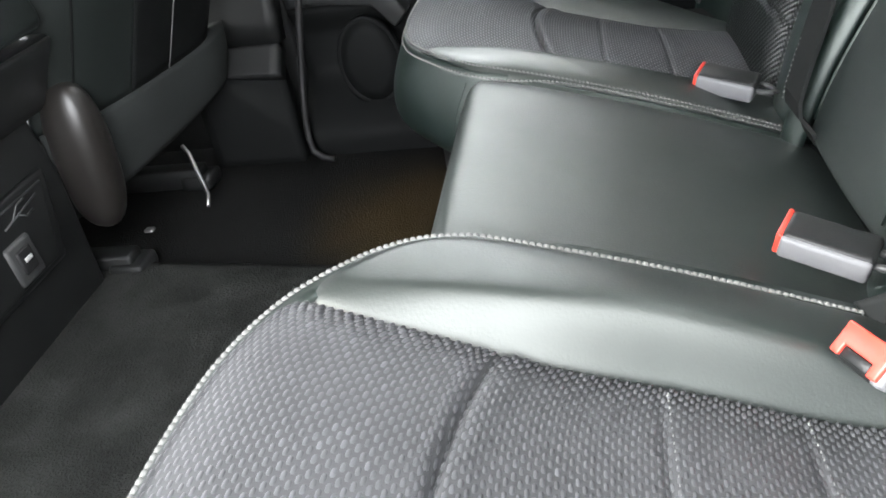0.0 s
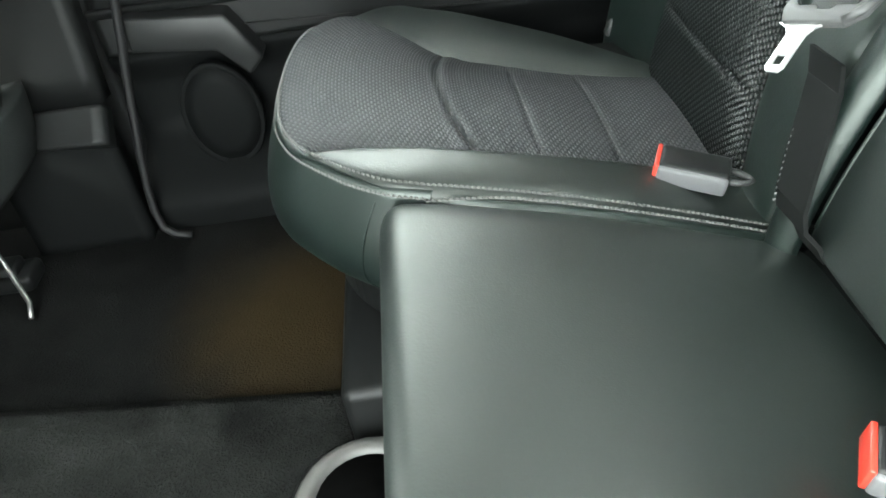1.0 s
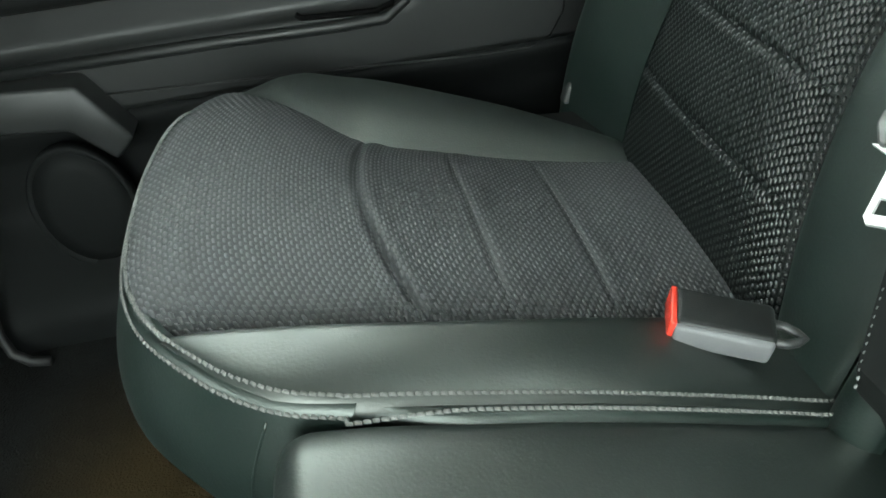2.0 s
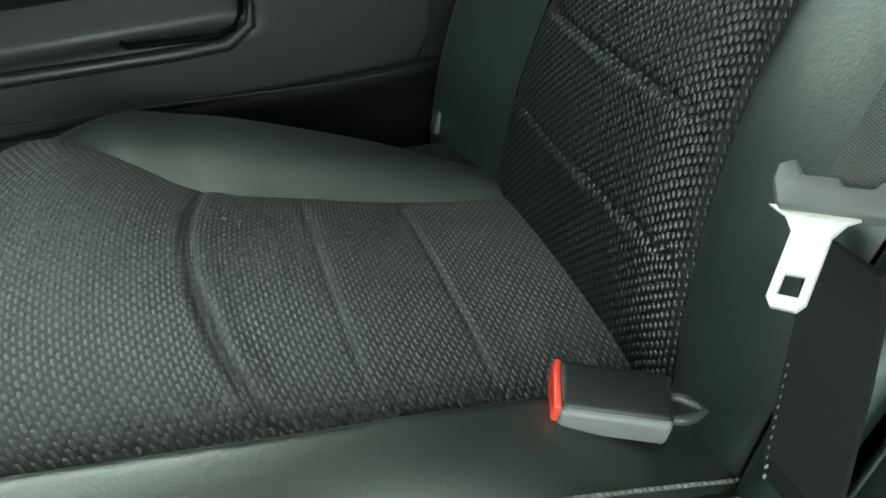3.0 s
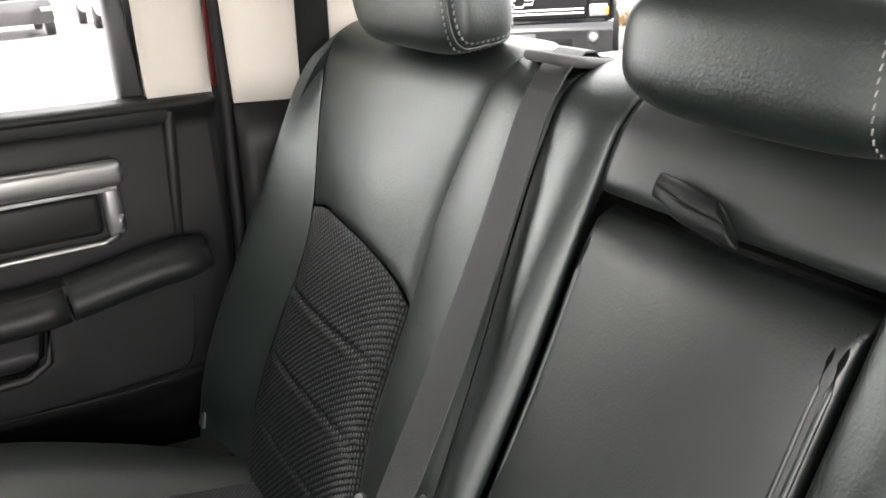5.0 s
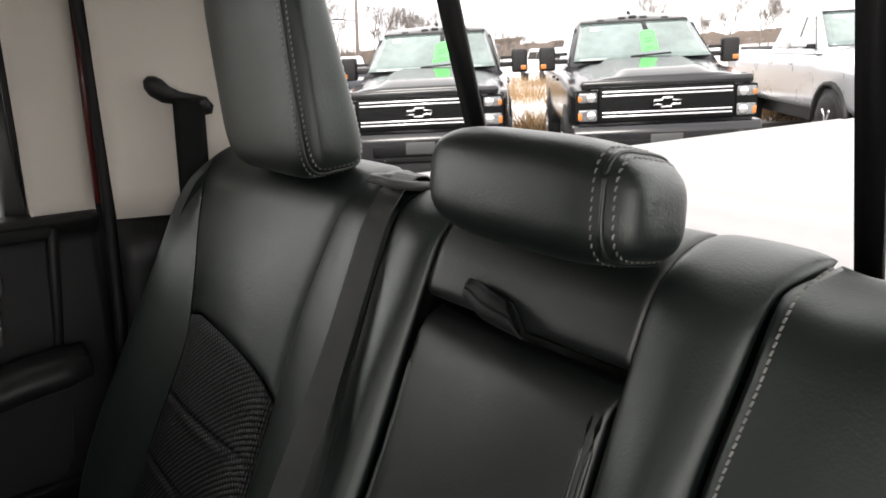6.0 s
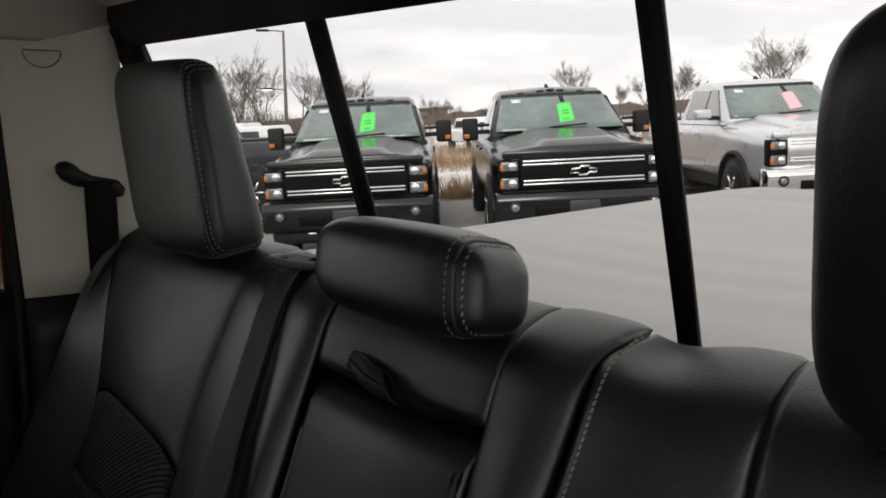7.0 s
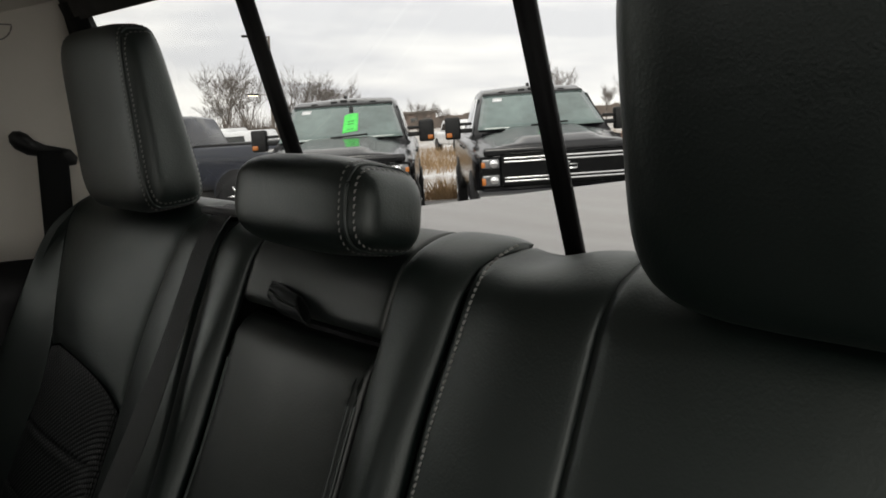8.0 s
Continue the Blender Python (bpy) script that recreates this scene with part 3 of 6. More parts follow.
            path.append((x, 0.802 - grow * 0.0628 * math.sqrt(1 - (dz / 0.021) ** 2), 0.540 + grow * dz + 0.028 * smooth(0.2, 0.45, x)))
        part("stitching", stitches(path, side=Vector((0, -1, 0.3))), THREAD, d, kind="stuff")
    part("armrest_top", sheet(lambda u, v: (lerp(-0.36, 0.468, u), lerp(0.752, DOOR_Y + 0.02, v), 0.568 + 0.02 * smooth(0.2, 0.45, lerp(-0.36, 0.468, u)) - 0.006 * v), 20, 6, 0.02), PLASTIC, d)
    # handle: satin silver surround with a dark cup
    line = [(x, DOOR_Y - 0.012, z) for x, z in ((0.366, 0.645), (0.364, 0.624), (0.357, 0.613), (0.340, 0.608), (0.25, 0.607), (-0.05, 0.603))]
    part("handle_surround", tube(line, 0.0048, 10), SILVER, d, "thin satin silver lower line of the door pull")
    part("handle_line", tube([(-0.05, DOOR_Y - 0.020, 0.681), (0.366, DOOR_Y - 0.020, 0.684)], 0.0028, 8), STEEL, d, "bright chrome line under the pull bar")
    part("handle_bar", box((-0.05, DOOR_Y - 0.024, 0.686), (0.378, DOOR_Y - 0.002, 0.722), 0.012, 4), SILVER, d, "broad satin silver pull bar")
    part("handle_cup", box((-0.05, DOOR_Y - 0.010, 0.618), (0.344, DOOR_Y + 0.012, 0.678), 0.010, 3), PLASTIC, d)
    part("handle_post", box((0.346, DOOR_Y - 0.016, 0.612), (0.372, DOOR_Y + 0.004, 0.692), 0.010, 4), SILVER, d)
    # upright rib at the rear of the panel, window sill, frame and glass
    part("rear_rib", prism([(0.430, 0.565), (0.447, 0.565), (0.462, 0.775), (0.445, 0.775)], DOOR_Y - 0.004, DOOR_Y + 0.02, axis=1, bevel=0.007), PLASTIC, d)
    part("sill", tube([(-0.36, DOOR_Y + 0.012, 0.774), (0.1, DOOR_Y + 0.012, 0.774), (0.45, DOOR_Y + 0.010, 0.772)], 0.016, 12), PLASTIC_GREY, d)
    def frame_post(u, v):
        z = lerp(0.779, 1.2, v)
        return (lerp(0.431, 0.519, u) - 0.03 * (z - 0.779), DOOR_Y + 0.012 - 0.10 * (z - 0.779), z)
    part("window_frame", sheet(frame_post, 6, 14, 0.03), CREAM, d, "cream trim of the window frame")
    part("seal", tube([(-0.36, DOOR_Y + 0.022, 0.786), (0.428, DOOR_Y + 0.022, 0.786), (0.425, DOOR_Y + 0.012, 0.9), (0.416, DOOR_Y - 0.012, 1.17)], 0.006, 6), RUBBER, d)
    g = part("pane", sheet(lambda u, v: (lerp(-0.40, 0.45, u), DOOR_Y + 0.036 - 0.10 * lerp(0, 0.4, v), lerp(0.775, 1.19, v)), 2, 2, 0.004), GLASS, d, "clear side window glass", flat=True)
    g.visible_shadow = False
    # loudspeaker and pale moulding at the door's foot
    spot = Vector((-0.205, 0.768, 0.258))
    oval = Matrix.Translation(spot) @ Matrix.Diagonal((0.80, 1, 1.12, 1)) @ Matrix.Translation(-spot)
    for nm, prof in (("loudspeaker_rim", [(0.074, 0.004), (0.079, 0.000), (0.082, 0.003), (0.080, 0.022), (0.074, 0.022)]), ("loudspeaker_grille", [(0.073, 0.020), (0.073, 0.004), (0.05, 0.000), (0.0001, -0.002)])):
        bm = lathe(prof, spot, "y")
        bmesh.ops.transform(bm, matrix=oval, verts=bm.verts)
        part(nm, bm, PLASTIC_MATT, d)
    part("foot_moulding", prism([(-0.305, 0.440), (-0.152, 0.425), (-0.110, 0.352), (-0.138, 0.325), (-0.178, 0.371), (-0.305, 0.386)], 0.756, 0.83, axis=1, bevel=0.006), PLASTIC_DIM, d, "grey moulding above the loudspeaker")
    # front edge of the door and its seal
    part("front_edge", tube([(-0.235, 0.775, 0.80), (-0.262, 0.762, 0.64), (-0.288, 0.750, 0.50), (-0.319, 0.737, 0.35), (-0.338, 0.720, 0.24), (-0.345, 0.710, 0.18), (-0.346, 0.700, 0.14), (-0.338, 0.691, 0.112), (-0.320, 0.686, 0.098), (-0.295, 0.684, 0.094)], 0.0068, 10), RUBBER, d)


passenger_door()


def b_pillar():
    quad_slab("pillar_front_trim", ((-0.56, 0.70, 0.08), (-0.366, 0.70, 0.08), (-0.372, 0.722, 0.30), (-0.56, 0.70, 0.30)), 0.04, PLASTIC_MATT, "black lower trim of the middle pillar", "trim")
    quad_slab("pillar_front_ledge", ((-0.56, 0.690, 0.285), (-0.366, 0.680, 0.285), (-0.362, 0.717, 0.333), (-0.56, 0.712, 0.338)), 0.04, PLASTIC, "black ledge of the middle pillar", "trim")
    quad_slab("pillar_front_upper", ((-0.56, 0.73, 0.33), (-0.362, 0.718, 0.33), (-0.330, 0.733, 0.79), (-0.56, 0.746, 0.79)), 0.04, PLASTIC, "dark upper trim of the middle pillar", "trim")
    quad_slab("pillar_front_cream", ((-0.56, 0.746, 0.794), (-0.330, 0.733, 0.794), (-0.30, 0.745, 1.22), (-0.56, 0.76, 1.22)), 0.04, CREAM, "cream trim on the middle pillar above the door line", "trim")


b_pillar()


# ---- rear bench: cushions ----
BACK_X = 0.50


seam_height = curve1([(-0.04, 0.447), (0.02, 0.449), (0.083, 0.443), (0.125, 0.436), (0.185, 0.420), (0.25, 0.401), (0.31, 0.381), (0.38, 0.356), (0.44, 0.334), (0.52, 0.312)])


def outboard_cushion(name, side, label):
    """An outboard seat cushion: cloth middle, leather side bolsters and a rounded front."""
    my = (lambda y: y) if side > 0 else (lambda y: mir(y) - 0.050)
    sg = 1 if side > 0 else -1
    fwd = 0.0 if side > 0 else 0.006
    y0, y1, yc, half = 0.190, 0.740, 0.465, 0.275
    outline_x = curve1([(0.190, 0.118), (0.197, 0.086), (0.210, 0.060), (0.228, 0.037), (0.27, 0.0), (0.306, -0.019), (0.35, -0.031), (0.42, -0.036), (0.504, -0.032), (0.57, -0.016), (0.63, 0.015), (0.69, 0.062), (0.74, 0.125)])

    def front(y):
        return fwd + outline_x(y)

    t = thing(name, label, "seat cushion", (0.2, my(yc), 0.2), group="rear bench cushions")

    def sag(x, y):
        a, b = (-0.06, 0.12) if side > 0 else (0.0, 0.26)
        return 0.030 * smooth(a, b, x) * (1 - 0.75 * smooth(0.32, 0.47, x))

    y_far = curve1([(-0.1, 0.74), (0.08, 0.740), (0.19, 0.726), (0.30, 0.692), (0.38, 0.655), (0.45, 0.612), (0.52, 0.57)])

    def seam_z(x):
        return seam_height(x) + (0.0 if side > 0 else 0.032)

    def edge(d, deep=0.006, r=0.008):
        return -deep * math.exp(-max(d, 0) / r)

    far_seam = curve1([(-0.02, 0.662), (0.08, 0.628), (0.15, 0.590), (0.24, 0.576), (0.32, 0.561), (0.41, 0.545), (0.52, 0.53)])
    inner_seam = curve1([(-0.02, 0.258), (0.05, 0.281), (0.15, 0.290), (0.25, 0.281), (0.35, 0.281), (0.52, 0.285)])

    def bound(x, near):
        if near:
            return inner_seam(x) if side < 0 else 0.275 + 0.055 * x
        return far_seam(x)

    def settle(u, v, left, right, inset, rear=BACK_X):
        """x and y on a panel between two lines, with its front on the cushion's front."""
        x = 0.1
        for _ in range(8):
            y = lerp(left(x), right(x), v)
            x = lerp(front(y) + inset, rear, u)
        return x, lerp(left(x), right(x), v)

    # heights of the outer seam and of the outer bolster's crest
    seam_outer = curve1([(-0.04, 0.452), (0.0, 0.446), (0.03, 0.437), (0.058, 0.429), (0.105, 0.408), (0.157, 0.381), (0.24, 0.358), (0.325, 0.340), (0.435, 0.327), (0.52, 0.318)])
    crest_outer = curve1([(-0.04, 0.398), (0.015, 0.407), (0.067, 0.412), (0.10, 0.411), (0.14, 0.404), (0.18, 0.397), (0.25, 0.377), (0.33, 0.353), (0.405, 0.326), (0.47, 0.304)])

    cross = ((0.160, 0.026, 0.0075, 0.0030, 0.020) if side > 0 else (0.152, 0.030, 0.0075, 0.0030, -0.006), (0.240, 0.004, 0.0020, 0.0032, 0.0), (0.324, 0.0, 0.0020, 0.0032, 0.0))

    def insert(u, v):
        x, y = settle(u, v, lambda x: bound(x, True), lambda x: bound(x, False), 0.006)
        n, f = bound(x, True), bound(x, False)
        z = seam_z(x) - sag(x, y) + 0.010 * math.sin(math.pi * v) * smooth(-0.05, 0.1, x)
        w = f - n
        if side > 0:
            z += v * v * (seam_outer(x) - seam_z(x) + sag(x, y))
        z += (0.004 + edge(v * w, 0.011, 0.013) if side > 0 else edge(v * w, 0.005, 0.012)) + edge((1 - v) * w, 0.002, 0.006) + edge((x - front(y)), 0.008, 0.012)
        for cx, bow, deep, thin, slant in cross:
            line = cx + slant * (1 - v) - bow * math.sin(math.pi * v) ** 0.8
            z -= deep * (0.35 + 0.65 * min(1.0, 5 * min(v, 1 - v))) * math.exp(-((x - line) / thin) ** 2)
            z += 0.25 * deep * math.exp(-((x - line - 0.012) / 0.008) ** 2)
        return (x, my(y), z)

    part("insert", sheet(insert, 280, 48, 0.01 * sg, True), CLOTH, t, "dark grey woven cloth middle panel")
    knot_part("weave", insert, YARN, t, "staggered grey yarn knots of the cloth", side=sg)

    def bolster(near):
        def fn(u, v):
            if near:
                x, y = settle(u, v, lambda x: y0 + 0.001, lambda x: bound(x, True) - 0.001, 0.005)
                w = bound(x, True) - y0
            else:
                x, y = settle(u, v, lambda x: bound(x, False) + 0.001, lambda x: y_far(x) - 0.001, 0.005, 0.462)
                w = y_far(x) - bound(x, False)
            s = v if near else 1 - v
            grown = (smooth(-0.05, 0.14, x) if side > 0 else 0.7 * smooth(0.02, 0.26, x)) * (1 - 0.55 * smooth(0.16, 0.44, x))
            crest = lerp(0.95, 0.60, grown) if near == (side > 0) and near else (0.70 if near else lerp(0.8, 0.42, grown))
            if side > 0 and not near:
                z = lerp(seam_outer(x), crest_outer(x), v ** 0.8) + 0.010 * math.sin(math.pi * v) * smooth(0.0, 0.1, x)
                z -= 0.03 * smooth(0.82, 1.0, v)
                return (x, my(y), z + edge((x - front(y)), 0.008, 0.008))
            if side > 0:
                grown *= 0.45
            z = seam_z(x) + 0.020 * grown * math.sin(math.pi / 2 * min(1.0, s / crest))
            z -= (sag(x, y) + 0.020 * grown) * smooth(crest, 1.0, s)
            z += edge(s * w, 0.008, 0.007) + (edge((1 - s) * w, 0.006, 0.008) if side > 0 else edge((1 - s) * w, 0.012, 0.010)) + edge((x - front(y)), 0.008, 0.008)
            return (x, my(y), z)
        return sheet(fn, 60, 22, 0.01 * sg, True)

    part("bolster", bolster(True), LEATHER_SOFT, t, "smooth black leather side bolster")
    part("bolster", bolster(False), LEATHER_SOFT, t, "smooth black leather side bolster")

    def rim(x, y):
        """Height of the cushion's edge seam: the far end of the outer cushion falls away."""
        if side < 0 or y < 0.5:
            return seam_z(x)
        return lerp(lerp(seam_z(x), seam_outer(x), smooth(0.50, 0.575, y)), crest_outer(x) - 0.012, smooth(0.575, 0.71, y))

    def fascia(u, v):
        y = yc - half * math.cos(math.pi * u)
        b = v
        x = front(y) + 0.004 - 0.030 * math.sin(math.pi * min(b * 1.15, 1.0)) + 0.14 * smooth(0.45, 1.0, b) * b
        z = rim(front(y), y) - 0.004 - 0.19 * b ** 0.9
        inw = 0.05 * smooth(0.3, 1.0, b)
        y = yc + (y - yc) * (1 - inw * 0.6) + 0.006 * (1 if y > yc else -1) * math.sin(math.pi * b) * abs((y - yc) / half) ** 4
        return (x, my(y), z)

    part("front_panel", sheet(fascia, 80, 26, 0.012 * sg), LEATHER, t, "rounded black leather front of the cushion")

    seam = [Vector(fascia(0.095, v)) + Vector((-0.0006, 0, 0)) for v in [0.06 + 0.50 * k / 20 for k in range(21)]]
    part("front_seam", tube(seam, 0.0009, 6), LEATHER, t)

    def inner_side(y_side, out):
        def fn(u, v):
            x = lerp(front(y_side) + 0.006, BACK_X, u)
            ys = y_side + 0.018 * (1 - smooth(0.0, 0.2, u)) if out < 0 else y_far(x) - 0.004
            return (x + 0.02 * v, my(ys + out * 0.006 * math.sin(math.pi * v)), (seam_z(x) if out < 0 or side < 0 else crest_outer(x) - 0.028) - 0.006 - 0.17 * v)
        return sheet(fn, 20, 8, 0.012 * sg)

    part("side_panel", inner_side(y0 + 0.004, -1), LEATHER, t)
    part("side_panel", inner_side(y1 - 0.004, 1), LEATHER, t)
    outline = [(front(lerp(y0, y1, k / 40)) + 0.03, my(lerp(y0 + 0.015, y1 - 0.015, k / 40))) for k in range(41)]
    outline += [(BACK_X, my(y1 - 0.075)), (BACK_X, my(y0 + 0.015))]
    part("underside", prism(outline, 0.235, 0.325), PLASTIC, t, flat=True)
    # two rows of grey thread along the edge, one on either side of the seam
    line = []
    for k in range(90):
        y = yc + half * math.cos(math.pi * k / 89)
        line.append(Vector((front(y), y)))
    line += [Vector((lerp(front(y0), 0.47, k / 39), y0)) for k in range(1, 40)]
    for inset in (0.007, -0.006):
        path = []
        for k, q in enumerate(line):
            d = (line[min(k + 2, len(line) - 1)] - line[max(k - 2, 0)]).normalized()
            q2 = q + Vector((-d.y, d.x)) * inset
            if side > 0 and inset < 0 and k < 88:
                path.append(Vector(fascia(1 - k / 89, 0.022)) + Vector((-0.0008, 0, 0)))
                continue
            lift = 0.001 if inset > 0 else lerp(-0.0075, 0.0015, smooth(88, 97, k)) if side > 0 else -0.017
            path.append((q2.x, my(q2.y), rim(q.x, q.y) + lift))
        part("stitching", stitches(path, 0.0050, 0.0044, 0.0013, 0.0012), THREAD, t, kind="stuff")
    for cx, bow, deep, thin, slant in cross:
        path = []
        for k in range(1, 30):
            v = k / 30
            x = cx + slant * (1 - v) - bow * math.sin(math.pi * v) ** 0.8 + 0.005
            z = seam_z(x) - sag(x, 0) + 0.010 * math.sin(math.pi * v) - deep * 0.8 + 0.0012
            if side > 0:
                z += v * v * (seam_outer(x) - seam_z(x) + sag(x, 0))
            path.append((x, my(lerp(bound(x, True), bound(x, False), v)), z))
        part("cross_stitching", stitches(path, 0.0062, 0.0032, 0.0010, 0.0012), THREAD_DIM, t, kind="stuff")
    return t


outboard_cushion("seat_cushion", 1, "black leather rear seat cushion with grey woven cloth middle")
outboard_cushion("seat_cushion", -1, "near rear seat cushion, black leather with grey woven cloth")


def centre_cushion():
    t = thing("seat_cushion", "flat black leather centre seat cushion between the outer cushions", "seat cushion", (0.25, YC, 0.2), group="rear bench cushions")
    ya, yb = -0.170, 0.189

    def top(u, v):
        # rolls over the front edge and on down
        s = lerp(-0.16, 0.43, u)
        y = lerp(ya, yb, v)
        r = 0.022
        e = min(v, 1 - v) * (yb - ya)
        puff = 0.004 * (1 - math.exp(-e / 0.02)) - 0.014 * math.exp(-e / 0.010)
        if s > 0:
            return (0.074 + r + s, y, seam_height(0.074 + r + s) - 0.004 + puff)
        if s > -r * math.pi / 2:
            a = -s / r
            return (0.074 + r - (r + puff * 0.5) * math.sin(a), y, seam_height(0.074 + r) - r - 0.004 + (r + puff) * math.cos(a))
        return (0.074 - puff * 0.5, y, seam_height(0.074 + r) - r - 0.004 + (s + r * math.pi / 2))

    part("top_panel", sheet(top, 90, 40, 0.012), LEATHER_SOFT, t)
    part("underside", box((0.092, ya + 0.015, 0.20), (BACK_X, yb - 0.015, 0.33), 0.01), PLASTIC, t)
    # welt along the near edge
    xs = [lerp(0.080, 0.44, k / 30) for k in range(31)]
    part("welt", tube([(x, ya + 0.006, seam_height(x) - 0.004 - 0.012 * smooth(0.11, 0.08, x)) for x in xs], [lerp(0.002, 0.0065, smooth(0.08, 0.12, x)) for x in xs], 10), LEATHER_SOFT, t)
    return t


centre_cushion()


# ---- rear bench: backrests ----
BX = curve1([(0.30, 0.428), (0.35, 0.435), (0.42, 0.452), (0.50, 0.483), (0.58, 0.521), (0.66, 0.559), (0.76, 0.601), (0.85, 0.640), (0.875, 0.655)])


Z_TOP = 0.843


def profile(s, z0=0.31):
    """Backrest front and top by parameter 0..1: up the front, round the top and to the rear."""
    if s < 0.82:
        z = lerp(z0, Z_TOP, s / 0.82)
        return BX(z), z
    lean, r = radians(25), 0.085
    a = lean + (s - 0.82) / 0.18 * radians(75)
    return BX(Z_TOP) + r * (math.cos(lean) - math.cos(a)), Z_TOP + r * (math.sin(a) - math.sin(lean))


def split_y(z):
    """Where the far backrest meets the centre one."""
    return 0.198 + 0.030 * smooth(0.45, 0.82, z)


def outboard_backrest(name, side, label):
    my = (lambda y: y) if side > 0 else mir
    sg = 1 if side > 0 else -1
    t = thing(name, label, "seatback", (0.5, my(0.46), 0.3), group="rear bench backrests")
    near = side < 0

    def y_in(z):
        return 0.214 + 0.008 * smooth(0.74, 0.86, z) + 0.020 * smooth(0.872, 0.912, z) if near else split_y(z) + 0.002


    def arch(v):
        return 0.636 + 0.048 * (1 - (1 - v) ** 2.4) ** 0.6 - 0.010 * smooth(0.8, 1.0, v)

    def y_out(z):
        return 0.745 - 0.06 * smooth(0.60, 0.90, z)

    def seam_out(z):
        return 0.578 + 0.105 * smooth(0.60, 0.88, z)

    inner_line = curve1([(0.31, 0.266), (0.373, 0.282), (0.509, 0.320), (0.585, 0.329), (0.665, 0.336), (0.70, 0.338), (0.76, 0.335), (0.872, 0.320), (0.93, 0.318)])

    def seam_in(z):
        return 0.348 if near else inner_line(z)

    def groove(d, deep=0.007, r=0.008):
        return 0.6 * deep * math.exp(-max(d, 0) / (0.6 * r))

    rows = (0.420, 0.500, 0.578)

    def insert(u, v):
        z = lerp(0.31, arch(v) - 0.002, u)
        y = lerp(seam_in(z), seam_out(z), v)
        w = seam_out(z) - seam_in(z)
        x = BX(z) + 0.001 - 0.010 * math.sin(math.pi * v) ** 0.6 + groove(min(v, 1 - v) * w, 0.006) + groove(arch(v) - z, 0.007)
        for r in rows:
            x += 0.0022 * math.exp(-((z - r) / 0.003) ** 2) - 0.0008 * math.exp(-((z - r + 0.008) / 0.005) ** 2)
        return (x, my(y), z)

    # Panel and knots wear the shaded copies of the seat's cloth colours.
    part("insert", sheet(insert, 110, 60, 0.012 * sg, True), CLOTH_BACK_SHADED, t, "woven cloth panel with an arched top, darkened for shade")
    knot_part("weave", insert, YARN_BACK_SHADED, t, "staggered yarn knots of the cloth, darkened for shade", half=(0.0030, 0.0017), seed=2, proud=0.040, side=sg)

    def upper(u, v):
        s0 = 0.82 * (arch(v) + 0.001 - 0.31) / (Z_TOP - 0.31)
        s = lerp(s0, 1.0, u)
        x, z = profile(s)
        y = lerp(seam_in(z), seam_out(z), v)
        w = seam_out(z) - seam_in(z)
        k = 1 - smooth(0.82, 0.95, s)
        x += (-0.010 * math.sin(math.pi * v) + groove(min(v, 1 - v) * w, 0.006)) * k + groove(max(z - arch(v), 0), 0.006) * k
        return (x, my(y), z - (1 - k) * groove(min(v, 1 - v) * w, 0.006))

    part("upper_panel", sheet(upper, 60, 40, 0.012 * sg, not near), LEATHER, t, "smooth black leather shoulder panel")

    def wing(u, v):
        x, z = profile(u)
        a, b = seam_out(z), y_out(z)
        y = lerp(a, b, math.sin(v * math.pi / 2) if v < 0.999 else 1.0)
        k = 1 - smooth(0.74, 0.98, u)
        swell = -(0.022 * k + 0.006) * math.sin(math.pi * min(v * 0.72, 1.0)) ** 1.6 + groove(v * (b - a), 0.003) * k
        back = 0.11 * smooth(0.55, 1.0, v) * (0.4 + 0.6 * k)
        drop = 0.05 * (1 - k) * v * v
        return (x + swell + back, my(y), z - drop - (1 - k) * groove(v * (b - a), 0.005))

    part("bolster", sheet(wing, 70, 34, 0.014 * sg, not near), LEATHER, t, "padded outer side bolster")

    def inner(u, v):
        x, z = profile(u)
        a, b = y_in(z), seam_in(z)
        y = lerp(a, b, v)
        k = 1 - smooth(0.82, 0.95, u)
        x += (-0.006 * math.sin(math.pi * v) + groove((1 - v) * (b - a), 0.006) + groove(v * (b - a), 0.006, 0.004)) * k
        dip = 0.012 * math.exp(-((y - 0.255) / 0.04) ** 2) * smooth(0.86, 0.95, u)
        return (x, my(y), z - dip - (1 - k) * groove((1 - v) * (b - a), 0.006))

    part("inner_panel", sheet(inner, 70, 26, 0.012 * sg, not near), LEATHER, t, "smooth leather strip on the inner side")
    out = [(BX(0.30 + 0.02 * k) + 0.02, 0.30 + 0.02 * k) for k in range(28)] + [(0.725, 0.855), (0.70, 0.30)]
    part("shell", prism(out, my(0.23), my(0.672), axis=1), PLASTIC, t, flat=True)
    part("filling", box((0.668, min(my(0.215), my(0.66)), 0.80), (0.722, max(my(0.215), my(0.66)), 0.868), 0.01), PLASTIC, t)
    if not near:
        part("hinge_cover", prism([(0.413, 0.358), (0.403, 0.331), (0.423, 0.325)], 0.69, 0.708, axis=1, bevel=0.003), PLASTIC_GREY, t, "small grey hinge cover")
    if near:
        edge_path = []
        for k in range(60):
            x, z = profile(lerp(0.0, 0.94, k / 59))
            edge_path.append((x - 0.0026, my(y_in(z) + 0.010), z + 0.002 * smooth(0.8, 0.95, k / 59)))
        part("stitching", stitches(edge_path, 0.0056, 0.0042, 0.0009, 0.0012, side=Vector((-1, 0, 0.8))), THREAD_PALE, t, kind="stuff")
    return t


outboard_backrest("seatback", 1, "black leather rear seatback with arched cloth panel")
outboard_backrest("seatback", -1, "near rear backrest in black leather")


